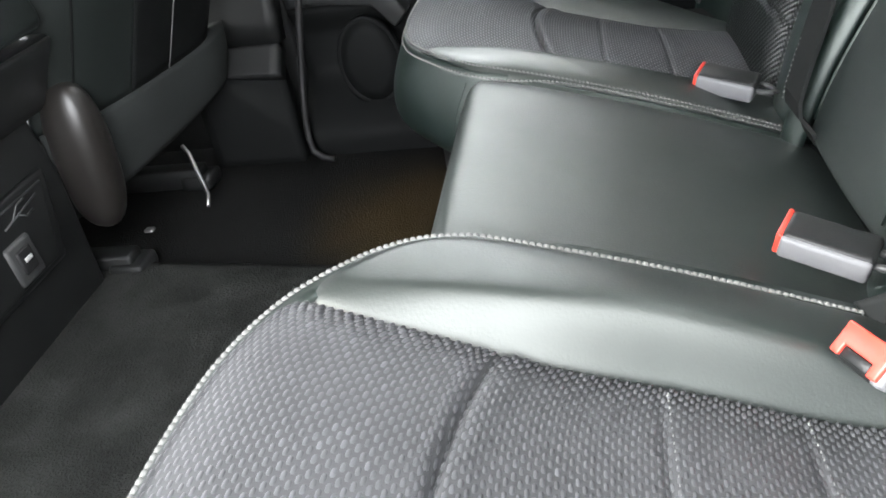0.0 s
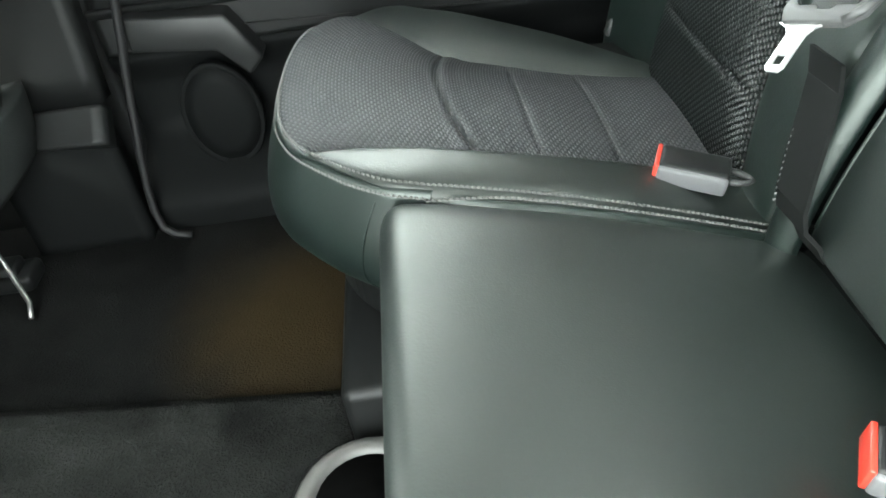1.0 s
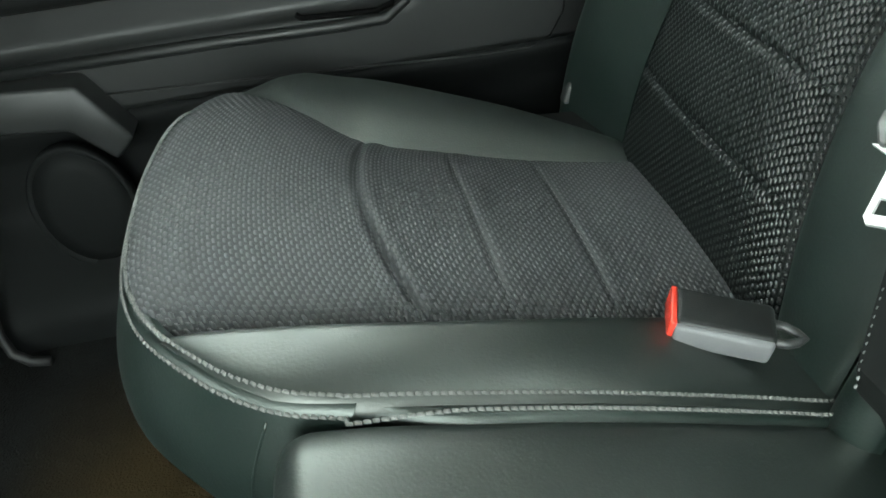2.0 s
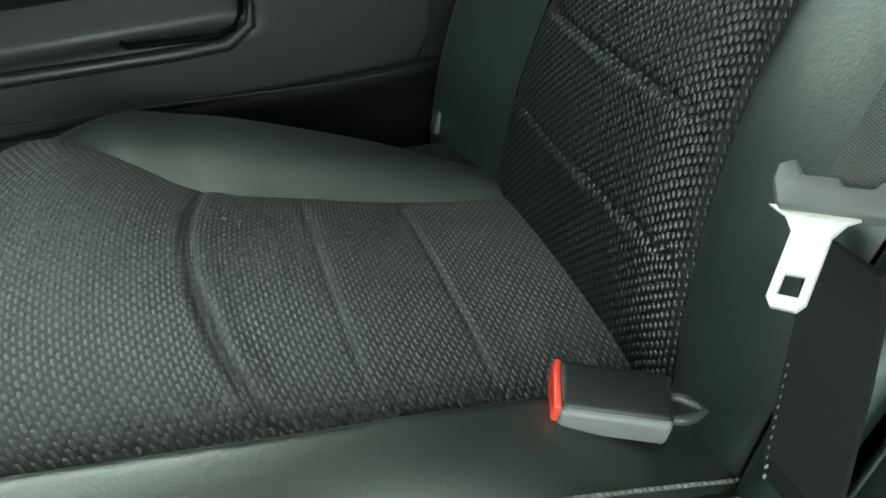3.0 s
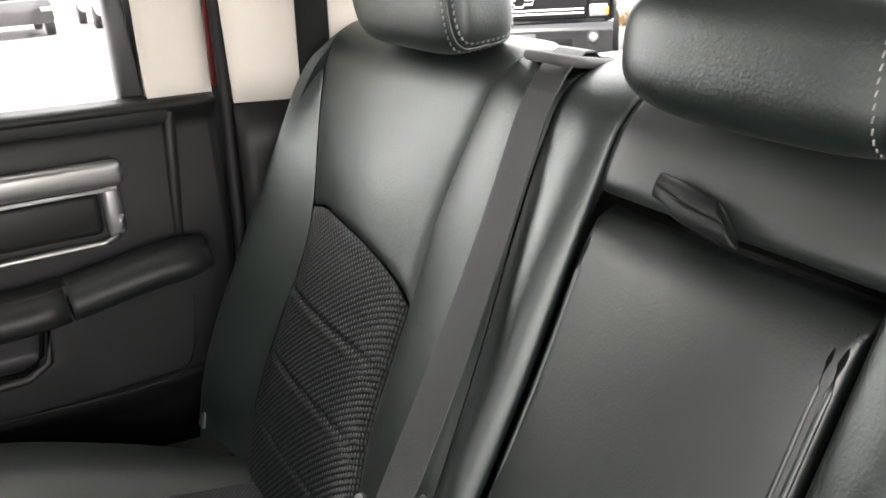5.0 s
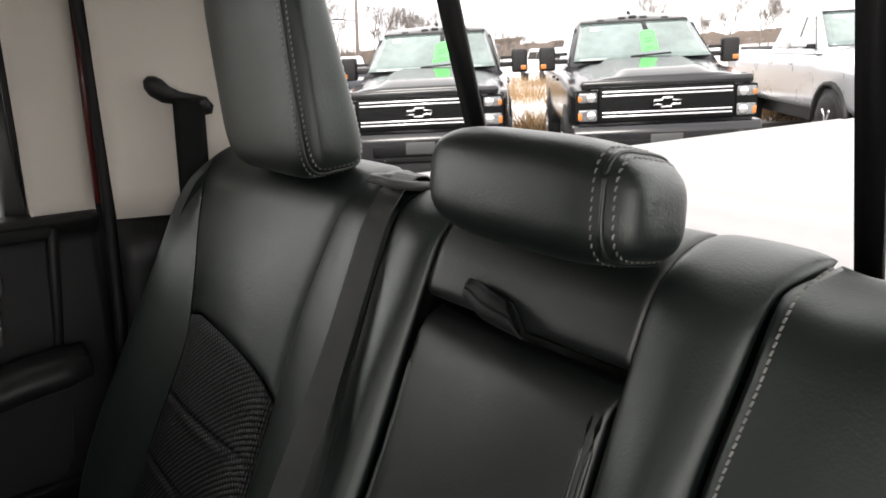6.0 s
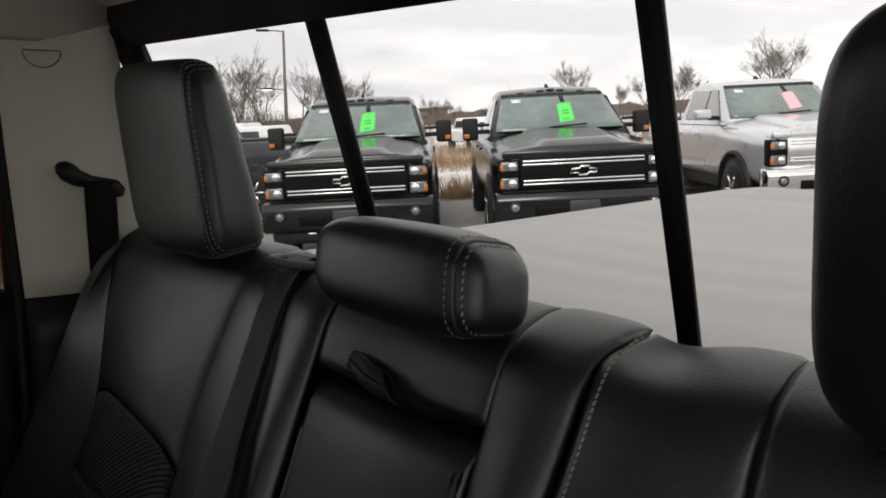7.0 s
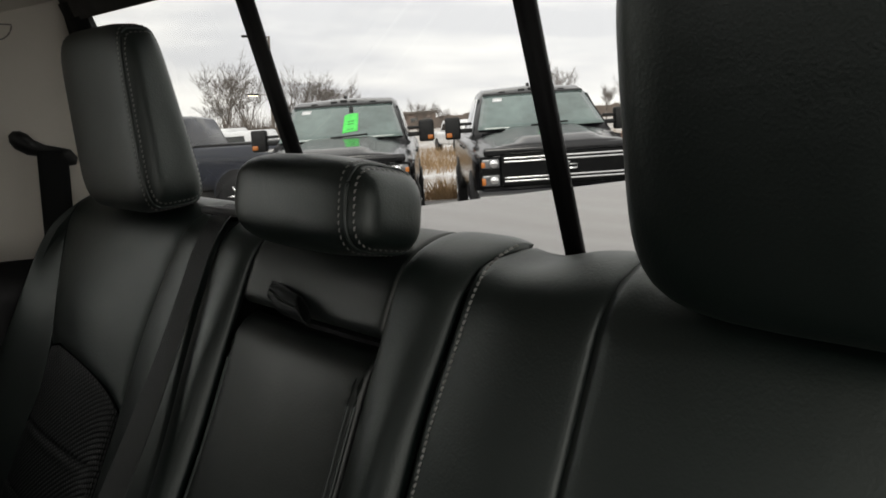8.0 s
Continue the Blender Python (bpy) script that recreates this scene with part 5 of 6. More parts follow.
def cup_holder():
    t = thing("cup_holder", "black rear cup holder with a pale ring below the centre cushion", "cup holder", (0.02, 0.04, FLOOR))
    part("housing", prism([(-0.058, -0.075), (-0.058, 0.090), (-0.040, 0.125), (0.0, 0.142), (0.14, 0.146), (0.14, -0.07), (-0.03, -0.09)], FLOOR, 0.186, axis=2, bevel=0.012), PLASTIC, t)
    ring = lathe([(0.050, -0.004), (0.052, 0.003), (0.058, 0.006), (0.068, 0.004), (0.072, -0.002), (0.072, -0.006), (0.050, -0.008)], (0.020, 0.064, 0.190))
    part("ring", ring, RING_BEIGE, t, "pale silver ring of the cup holder")
    # Flat near-black disc stands in for the shaded depth of the well.
    part("well", lathe([(0.050, 0.002), (0.0495, -0.001), (0.0001, -0.0015)], (0.020, 0.064, 0.1885)), HOLLOW_SHADE, t)
    part("support", box((0.085, -0.10, FLOOR), (0.45, 0.165, 0.245), 0.02, 3), PLASTIC, t, "black support below the centre cushion")


cup_holder()
for y0, y1 in ((0.150, 0.70), (-0.70, -0.10)):
    solo("seat_riser", box((0.0, y0, FLOOR), (0.50, y1, 0.238), 0.012), PLASTIC, "dark riser panel under the rear bench", "panel", kind="structure")

# ---- outside: ground, lot, own bed ----
GROUND = -0.63
ASPHALT = material("salted_asphalt", (0.19, 0.185, 0.18), 0.7, var=0.35, scale=(0.5, 40), bump=0.3, dist=0.01, spec=0.3)
FIELD = material("snowy_stubble", (0.62, 0.62, 0.63), 0.9, var=0.1, scale=(0.35, 3.0), bump=0.4, dist=0.05, second=(0.20, 0.145, 0.085))
STRAW = material("dry_grass", (0.27, 0.175, 0.09), 0.9, var=0.35, scale=(1.2, 30), bump=0.0)
BARK = material("grey_bark", (0.14, 0.12, 0.105), 0.9, var=0.3, scale=(2, 40), bump=0.3)
TWIG = material("brown_brush", (0.13, 0.105, 0.09), 0.95, var=0.35, scale=(0.3, 8), bump=0.0)
WALLS = material("brown_wall", (0.16, 0.12, 0.10), 0.9, var=0.2, scale=(0.5, 6), bump=0.1)
PAINT_BLACK = material("black_car_paint", (0.0012, 0.0013, 0.0022), 0.20, var=0.2, scale=(2, 40), bump=0.0, spec=0.45, coat=0.3)
GRILLE_BLACK = material("grille_black", (0.0022, 0.0023, 0.0026), 0.6, var=0.2, scale=(8, 90), bump=0.0, spec=0.12)
PAINT_SILVER = material("silver_car_paint", (0.55, 0.56, 0.58), 0.3, 0.5, var=0.08, scale=(2, 40), bump=0.0, coat=0.8)
PAINT_BLUE = material("dark_blue_car_paint", (0.010, 0.013, 0.022), 0.18, var=0.2, scale=(2, 40), bump=0.0, coat=0.3)
PAINT_WHITE = material("white_car_paint", (0.72, 0.73, 0.74), 0.3, var=0.05, scale=(2, 40), bump=0.0, coat=0.7)
PAINT_RED = material("red_car_paint", (0.35, 0.02, 0.03), 0.3, var=0.1, scale=(2, 40), bump=0.0, coat=0.8)
CHROME = material("chrome", (0.8, 0.8, 0.8), 0.12, 1.0, var=0.04, scale=(5, 60), bump=0.0)
SCREEN = material("pale_windscreen", (0.11, 0.15, 0.142), 0.06, var=0.35, scale=(1.6, 9), bump=0.0, coat=0.6)
SIDEGLASS = material("dark_side_glass", (0.03, 0.035, 0.036), 0.06, var=0.2, scale=(2, 10), bump=0.0, coat=1.0)
LAMPGLASS = material("headlamp_glass", (0.14, 0.145, 0.15), 0.12, 0.2, var=0.5, scale=(14, 60), bump=0.0, coat=0.8)
AMBER = material("amber_lens", (0.42, 0.13, 0.02), 0.25, var=0.12, scale=(20, 90), bump=0.0, coat=0.5)
TAG_GREEN = material("green_price_card", (0.09, 0.66, 0.12), 0.8, var=0.12, bump=0.0)
TAG_PINK = material("pink_price_card", (0.85, 0.42, 0.46), 0.7, var=0.05, bump=0.0)
TAG_INK = material("dark_ink", (0.03, 0.12, 0.04), 0.7, var=0.05, bump=0.0)
LAMP_LIT = glow_material("lit_lamp_glass", (1.0, 0.86, 0.62), 4.0)

C45, S45 = math.cos(radians(44.6)), math.sin(radians(44.6))
# the lot rises gently towards the right of the parked row
LEAN = Matrix.Rotation(radians(-3.1), 4, Vector((C45, S45, 0)))
LOT = Matrix.Translation((0.2, -0.45, GROUND)) @ LEAN @ Matrix.Translation((-0.2, 0.45, -GROUND))

gr = bmesh.new()
for i in range(81):
    for j in range(81):
        x, y = (lerp(-1, 1, i / 80)), (lerp(-1, 1, j / 80))
        x, y = math.copysign(abs(x) ** 2.2, x) * 900, math.copysign(abs(y) ** 2.2, y) * 900
        gr.verts.new((x, y, GROUND - 0.03 + 0.25 * noise.noise((x * 0.02, y * 0.02, 0)) * smooth(40, 120, math.hypot(x, y))))
gr.verts.ensure_lookup_table()
for i in range(80):
    for j in range(80):
        gr.faces.new([gr.verts[k] for k in (i * 81 + j, i * 81 + 81 + j, i * 81 + 82 + j, i * 81 + j + 1)])
bmesh.ops.transform(gr, matrix=LOT, verts=gr.verts)
solo("ground", gr, FIELD, "winter field of dry stubble with thin snow", "ground", kind="structure")

def row(depth, lateral, z=GROUND):
    """A place by metres ahead along the facing of the parked row and to its right."""
    return LOT @ Vector((0.2 + depth * C45 + lateral * S45, -0.45 + depth * S45 - lateral * C45, z))


lot = [LOT.inverted() @ row(d, l) for d, l in ((-30, -60), (27, -60), (27, -2.6), (14.6, -2.6), (14.6, 45), (-30, 45))]
lot_bm = prism([(p.x, p.y) for p in lot], GROUND - 0.05, GROUND, bevel=0.0)
bmesh.ops.transform(lot_bm, matrix=LOT, verts=lot_bm.verts)
solo("pavement", lot_bm, ASPHALT, "damp grey asphalt of the sales lot", "pavement", flat=True, kind="structure")


def own_bed():
    t = thing("truck_bed", "own truck bed under a pale grey soft cover", "truck bed", (2.2, 0.03, GROUND), kind="structure")
    turn = Matrix.Translation((0.85, 0.03, 0)) @ pose(0, 0, 0, 0, 0, -2.0) @ Matrix.Translation((-0.85, -0.03, 0))

    def cover(u, v):
        x, y = lerp(0.86, 3.15, u), lerp(-0.80, 0.825, v)
        e = min(v, 1 - v) * 1.62
        z = 0.783 + 0.006 * math.sin(x * 9) * math.sin(math.pi * v) + 0.0016 * math.sin(x * 23 + 9 * noise.noise((x * 1.3, y * 1.5, 0))) + 0.004 * noise.noise((x * 3, y * 2, 0)) - 0.03 * math.exp(-e / 0.02)
        return turn @ Vector((x, y, z))

    part("soft_cover", sheet(cover, 130, 40, 0.01), VEIL, t, "pale grey vinyl cover with faint ripples")
    part("side_wall", box((0.86, 0.815, -0.1), (3.15, 0.905, 0.765), 0.02, 3, turn), VEIL, t)
    part("side_wall", box((0.86, -0.87, -0.1), (3.15, -0.78, 0.765), 0.02, 3, turn), PAINT_SILVER, t)
    part("tailgate", box((3.11, -0.80, -0.1), (3.19, 0.86, 0.74), 0.02, 3, turn), PAINT_SILVER, t)


own_bed()


# ---- parked trucks ----
def wheel(parent, at, rim):
    w = part("tyre", lathe([(0.20, -0.13), (0.36, -0.135), (0.405, -0.11), (0.41, 0.0), (0.405, 0.11), (0.36, 0.135), (0.20, 0.13)], at, "x", 32), RUBBER, parent)
    part("rim", lathe([(0.235, -0.10), (0.235, 0.10), (0.05, 0.105), (0.0001, 0.11)], at, "x", 24), rim, w, "alloy rim")
    for k in range(6):
        a = 2 * math.pi * k / 6
        c, s = math.cos(a), math.sin(a)
        sx = 1 if at[0] > 0 else -1
        part("spoke", tube([(at[0] + sx * 0.115, at[1] + 0.05 * c, at[2] + 0.05 * s), (at[0] + sx * 0.125, at[1] + 0.225 * c, at[2] + 0.225 * s)], [0.03, 0.022], 6), CHROME, w)
    return w


def pickup(name, label, paint, tag, tow=True, flares=False, dark_front=True, tag_lines=True):
    """A full-size pickup built at the origin: x across, y towards its tail, its nose at y = 0, ground at z = 0."""
    t = thing(name, label, "pickup truck", (0, 0, 0), group="parked pickup trucks")
    W = 1.0
    # lower body and box by cross-sections along y
    def body_section(y):
        nose = 1 - 0.10 * clamp(1 - y / 0.5) ** 2
        top = 1.24 + 0.10 * smooth(0.0, 0.9, y) if y < 1.75 else 1.40
        return W * nose, top

    def loft(ys, fn, sides=28, power=6.0):
        bm = bmesh.new()
        rings = []
        for y in ys:
            hw, lo, hi = fn(y)
            ring = []
            for k in range(sides):
                a = 2 * math.pi * (k + 0.5) / sides
                c, s = math.cos(a), math.sin(a)
                q = (abs(c) ** power + abs(s) ** power) ** (-1 / power)
                ring.append(bm.verts.new((c * q * hw, y, lerp(lo, hi, (s * q + 1) / 2))))
            rings.append(ring)
        for a, b in zip(rings, rings[1:]):
            for k in range(sides):
                bm.faces.new((a[k], a[(k + 1) % sides], b[(k + 1) % sides], b[k]))
        bm.faces.new(rings[0])
        bm.faces.new(list(reversed(rings[-1])))
        return bm

    part("body", loft([0.0, 0.03, 0.12, 0.35, 0.8, 1.3, 1.75, 2.6, 3.6, 3.63, 3.66, 5.0, 5.85, 5.9], lambda y: (body_section(y)[0] - (0.04 if y in (0.0, 5.9) else 0), 0.50, body_section(y)[1] - (0.05 if y in (0.0, 5.9) else 0)), 36), paint, t)
    # domed bonnet with raised middle
    def bonnet(u, v):
        y, x = lerp(0.02, 1.62, u), lerp(-0.92, 0.92, v)
        q = abs(x) / 0.92
        z = 1.235 + 0.115 * smooth(-0.1, 1.0, u) + 0.05 * (1 - smooth(0.42, 0.60, q)) * smooth(0.0, 0.2, u) - 0.10 * q ** 6 - 0.03 * math.exp(-u / 0.03)
        return (x * (1 - 0.06 * (1 - u)), y, z)

    part("bonnet", sheet(bonnet, 24, 36, 0.05), paint, t, "domed bonnet that mirrors the sky")
    # cabin
    bm = bmesh.new()
    rings = []
    for y, hi, hw in ((1.55, 1.40, 0.90), (2.28, 1.90, 0.76), (2.45, 1.955, 0.745), (2.9, 1.985, 0.74), (3.35, 1.965, 0.735), (3.50, 1.91, 0.735), (3.66, 1.40, 0.86)):
        rings.append([bm.verts.new(p) for p in ((-0.94, y, 1.32), (-0.90, y, 1.38), (-hw, y, hi - 0.05), (-hw + 0.07, y, hi), (0, y, hi + 0.035), (hw - 0.07, y, hi), (hw, y, hi - 0.05), (0.90, y, 1.38), (0.94, y, 1.32))])
    for a, b in zip(rings, rings[1:]):
        for k in range(8):
            bm.faces.new((a[k], a[k + 1], b[k + 1], b[k]))
    bm.faces.new(rings[0])
    bm.faces.new(list(reversed(rings[-1])))
    cab = part("cab", bm, paint, t)
    # windscreen set proud of the sloping front
    def screen(u, v):
        z0, z1 = 1.41, 1.875
        z = lerp(z0, z1, u)
        y = lerp(1.545, 2.235, u) - 0.03 * math.sin(math.pi * v)
        hw = lerp(0.845, 0.70, u)
        return (lerp(-hw, hw, v), y, z + 0.012)

    part("windscreen", sheet(screen, 8, 14, 0.01), SCREEN, cab, "pale reflecting windscreen")
    part("visor_strip", sheet(lambda u, v: tuple(Vector(screen(lerp(0.97, 1.03, u), v)) + Vector((0, -0.004, 0.004))), 2, 10, 0.008), RUBBER, cab)
    wiper = tube([Vector(screen(0.05, 0.42)) + Vector((0, -0.02, 0.01)), Vector(screen(0.10, 0.72)) + Vector((0, -0.02, 0.01))], 0.012, 6)
    part("wiper", wiper, RUBBER, t)
    for sx in (-1, 1):
        for y0, y1, y0t, y1t in ((1.80, 2.50, 2.24, 2.50), (2.56, 3.40, 2.56, 3.34)):
            bm = bmesh.new()
            vs = [bm.verts.new(p) for p in ((sx * 0.912, y0, 1.40), (sx * 0.912, y1, 1.40), (sx * 0.772, y1t, 1.865), (sx * 0.780, y0t, 1.845))]
            bm.faces.new(vs)
            ex = bmesh.ops.extrude_face_region(bm, geom=list(bm.faces))
            bmesh.ops.translate(bm, vec=(-sx * 0.02, 0, 0), verts=[v for v in ex["geom"] if isinstance(v, bmesh.types.BMVert)])
            part("side_window", bm, SIDEGLASS, cab, flat=True)
        for y in (2.42, 3.30):
            part("door_handle", box((sx * 1.0 - 0.02, y, 1.16), (sx * 1.0 + 0.02, y + 0.16, 1.20), 0.008), paint if dark_front else CHROME, t)
        # mirrors
        mir_z = (1.26, 1.62) if tow else (1.36, 1.56)
        mx = (1.06, 1.27) if tow else (1.03, 1.27)
        mo = part("mirror", box((sx * mx[0], 1.80, mir_z[0] + 0.06), (sx * mx[1], 1.96, mir_z[1]), 0.03, 3), RUBBER if tow else paint, t, "tall black towing mirror" if tow else "")
        part("mirror_arm", box((sx * 0.90, 1.85, 1.40), (sx * (mx[0] + 0.03), 1.92, 1.46), 0.01), RUBBER, mo)
        if tow:
            part("mirror_arm", box((sx * 0.90, 1.85, 1.50), (sx * (mx[0] + 0.03), 1.92, 1.54), 0.01), RUBBER, mo)
            part("marker", box((sx * (mx[1] - 0.09), 1.785, mir_z[0] + 0.09), (sx * (mx[1] - 0.015), 1.802, mir_z[0] + 0.15), 0.006), AMBER, mo, "amber marker lens")
        # wheels with dark arches
        for y in (0.98, 4.72):
            arch = [(y + (0.50 + r) * math.cos(a), 0.42 + (0.50 + r) * math.sin(a)) for r, rng in ((0.0, range(0, 13)), (0.06 if flares else 0.03, range(12, -1, -1))) for a in [math.pi * k / 12 for k in rng]]
            part("wheel_arch", prism(arch, sx * 0.93, sx * (1.045 if flares else 1.01), axis=0), RUBBER if (flares or dark_front) else paint, t)
            part("wheel_well", lathe([(0.49, -0.10), (0.49, 0.10), (0.0001, 0.101)], (sx * 0.915, y, 0.44), "x", 24), RUBBER, t)
            wheel(t, (sx * 0.91, y, 0.41), CHROME)
    # nose: grille, bars, lamps, bumper
    part("grille", box((-0.72, -0.035, 0.80), (0.72, 0.05, 1.17), 0.03, 3), GRILLE_BLACK if dark_front else CHROME, t, "black grille")
    part("grille_upper", box((-0.90, -0.025, 1.16), (0.90, 0.08, 1.25), 0.03, 3), paint, t)
    for z in (1.125, 1.085, 0.905, 0.865):
        part("grille_bar", box((-0.68, -0.055, z - 0.010), (0.68, -0.03, z + 0.012), 0.006), CHROME, t, "thin chrome grille bar")
    em = bmesh.new()
    add_tube(em, [(-0.155, -0.062, 0.975), (-0.135, -0.062, 1.020), (-0.05, -0.062, 1.020), (-0.04, -0.062, 1.045), (0.06, -0.062, 1.045), (0.055, -0.062, 1.020), (0.155, -0.062, 1.020), (0.135, -0.062, 0.975), (0.05, -0.062, 0.975), (0.04, -0.062, 0.950), (-0.06, -0.062, 0.950), (-0.055, -0.062, 0.975)], 0.014, 6, True)
    part("emblem", em, CHROME, t, "plain chrome outline emblem")
    for sx in (-1, 1):
        part("headlamp_frame", box((sx * 0.715, -0.02, 0.80), (sx * 0.945, 0.16, 1.15), 0.02, 3), GRILLE_BLACK, t)
        for z0, z1 in ((1.02, 1.13), (0.82, 0.95)):
            h = part("headlamp", box((sx * 0.73, -0.035, z0), (sx * 0.93, 0.12, z1), 0.02, 3), LAMPGLASS, t, "clear glass headlamp")
            part("lens", lathe([(0.052, 0.0), (0.046, -0.014), (0.0001, -0.02)], (sx * 0.795, -0.032, (z0 + z1) / 2), "y", 20), CHROME, h)
            part("indicator", box((sx * 0.885, -0.037, z0 + 0.012), (sx * 0.936, 0.11, z1 - 0.03), 0.012, 2), AMBER, h, "amber turn lens")
    part("bumper", prism([(-0.02, 0.42), (-0.08, 0.46), (-0.09, 0.70), (-0.04, 0.775), (0.20, 0.775), (0.20, 0.42)], -0.99, 0.99, axis=0, bevel=0.02), paint if dark_front else CHROME, t)
    part("bumper_intake", box((-0.56, -0.10, 0.50), (0.56, -0.02, 0.62), 0.02), GRILLE_BLACK, t)
    part("plate_mount", box((-0.17, -0.11, 0.53), (0.17, -0.08, 0.67), 0.008), PLASTIC_GREY, t)
    for sx in (-1, 1):
        f = part("fog_lamp", lathe([(0.072, 0.01), (0.072, -0.012), (0.052, -0.014)], (sx * 0.78, -0.082, 0.615), "y", 20), RUBBER, t)
        part("lens", lathe([(0.052, 0.0), (0.042, -0.018), (0.0001, -0.022)], (sx * 0.78, -0.09, 0.615), "y", 20), LAMPGLASS, f)
        part("tow_hook", tube([(sx * 0.45, -0.06, 0.44), (sx * 0.45, -0.13, 0.42), (sx * 0.38, -0.13, 0.42), (sx * 0.38, -0.06, 0.44)], 0.016, 8), CHROME, t)
    part("valance", box((-0.90, 0.0, 0.28), (0.90, 0.4, 0.45), 0.04), RUBBER, t)
    part("chassis", box((-0.75, 0.4, 0.32), (0.75, 5.7, 0.55), 0.03), RUBBER, t)
    # open box behind the cabin: rails and the dark hollow
    part("box_hollow", box((-0.80, 3.75, 1.30), (0.80, 5.75, 1.408), 0.01), RUBBER, t)
    if tow:
        for x in (-0.42, -0.14, 0, 0.14, 0.42):
            part("roof_marker", box((x - 0.05, 2.30, 1.93 - 0.1 * abs(x)), (x + 0.05, 2.42, 1.972 - 0.08 * abs(x)), 0.015, 2), RUBBER, t)
    part("aerial_fin", prism([(2.55, 1.985), (2.75, 1.985), (2.74, 2.05), (2.70, 2.05)], -0.018, 0.018, axis=0), RUBBER, t)
    if tag is not None:
        def card(u, v):
            p = Vector(screen(lerp(0.20, 0.74, u) + 0.05 * (v - 0.5) - 0.10 * max(0, abs(v - 0.5) - 0.22) * (u > 0.6), lerp(0.555, 0.685, v) + 0.016 * (u - 0.5)))
            return p + Vector((-0.06 * (1 if tow else 0), -0.018, 0))
        c = part("price_card", sheet(card, 8, 8, 0.004), tag, t, "bright paper price card behind the glass")
        part("hanger", sheet(lambda u, v: tuple(Vector(screen(lerp(0.76, 0.96, u), lerp(0.605, 0.645, v))) + Vector((-0.06 * (1 if tow else 0), -0.016, 0))), 2, 2, 0.004), RUBBER, c)
        if tag_lines:
            for a, b in ((0.56, 0.64), (0.42, 0.50), (0.14, 0.21)):
                part("written_line", sheet(lambda u, v, a=a, b=b: tuple(Vector(card(lerp(a, b - 0.04, u), lerp(0.28, 0.72, v))) + Vector((0, -0.006, 0))), 1, 1, 0.002), TAG_INK, c)
    part("window_sticker", sheet(lambda u, v: tuple(Vector(screen(lerp(0.80, 0.90, u), lerp(0.10, 0.19, v))) + Vector((0, -0.014, 0))), 1, 1, 0.003), PAINT_WHITE, t)
    return t


def park(t, depth, lateral, turn=0.0):
    """Stands a pickup with its nose at a place of the row, facing the cab."""
    p = row(depth, lateral)
    t.matrix_basis = Matrix.Translation(p) @ LEAN @ pose(0, 0, 0, 0, 0, 44.6 - 90 + turn)


a = pickup("pickup_truck", "black pickup facing the cab with towing mirrors and green price card", PAINT_BLACK, TAG_GREEN)
park(a, 8.5, -1.0, 0)
b = pickup("pickup_truck", "black pickup with chrome grille bars and green price card", PAINT_BLACK, TAG_GREEN)
park(b, 8.3, 1.69, 0)
c = pickup("pickup_truck", "silver pickup with black wheel flares and pink price card", PAINT_SILVER, TAG_PINK, tow=False, flares=True, dark_front=False, tag_lines=False)
park(c, 9.6, 5.3, 0)
d = pickup("pickup_truck", "dark blue pickup standing side-on behind the row", PAINT_BLUE, None, tow=False, dark_front=False)
park(d, 16.02, -7.88, -102)


def far_vehicle(label, paint, at, turn, tall=1.5, long=4.8):
    """A far parked car or van."""
    t = thing("parked_car", label, "car", (0, 0, 0), group="far parked cars")
    part("body", box((-0.92, 0, 0.35), (0.92, long, 0.98), 0.14, 4), paint, t)
    part("cabin", prism([(0.9, 0.95), (1.6, tall), (long - 0.35, tall), (long - 0.12, 0.95)], -0.80, 0.80, axis=0, bevel=0.08), paint, t)
    part("windscreen", prism([(0.90, 1.02), (1.50, tall - 0.08), (1.46, tall - 0.08), (0.86, 1.02)], -0.70, 0.70, axis=0), SIDEGLASS, t)
    part("rear_window", prism([(long - 0.16, 1.06), (long - 0.36, tall - 0.12), (long - 0.33, tall - 0.12), (long - 0.10, 1.06)], -0.62, 0.62, axis=0), SIDEGLASS, t)
    for sx in (-1, 1):
        for ya, yb in ((1.75, 2.75), (2.85, long - 0.55)):
            part("side_window", prism([(ya - 0.35 * (ya < 2), 1.04), (ya, tall - 0.14), (yb, tall - 0.14), (yb + 0.06, 1.04)], sx * 0.79, sx * 0.815, axis=0), SIDEGLASS, t, flat=True)
    for sx in (-1, 1):
        for y in (0.85, long - 0.95):
            part("tyre", lathe([(0.15, -0.11), (0.33, -0.11), (0.34, 0.0), (0.33, 0.11), (0.15, 0.11)], (sx * 0.82, y, 0.34), "x", 20), RUBBER, t)
        part("lamp", box((sx * 0.6, -0.01, 0.65), (sx * 0.88, 0.1, 0.78), 0.02), LAMPGLASS, t)
    t.matrix_basis = Matrix.Translation(at) @ LEAN @ pose(0, 0, 0, 0, 0, turn)
    return t


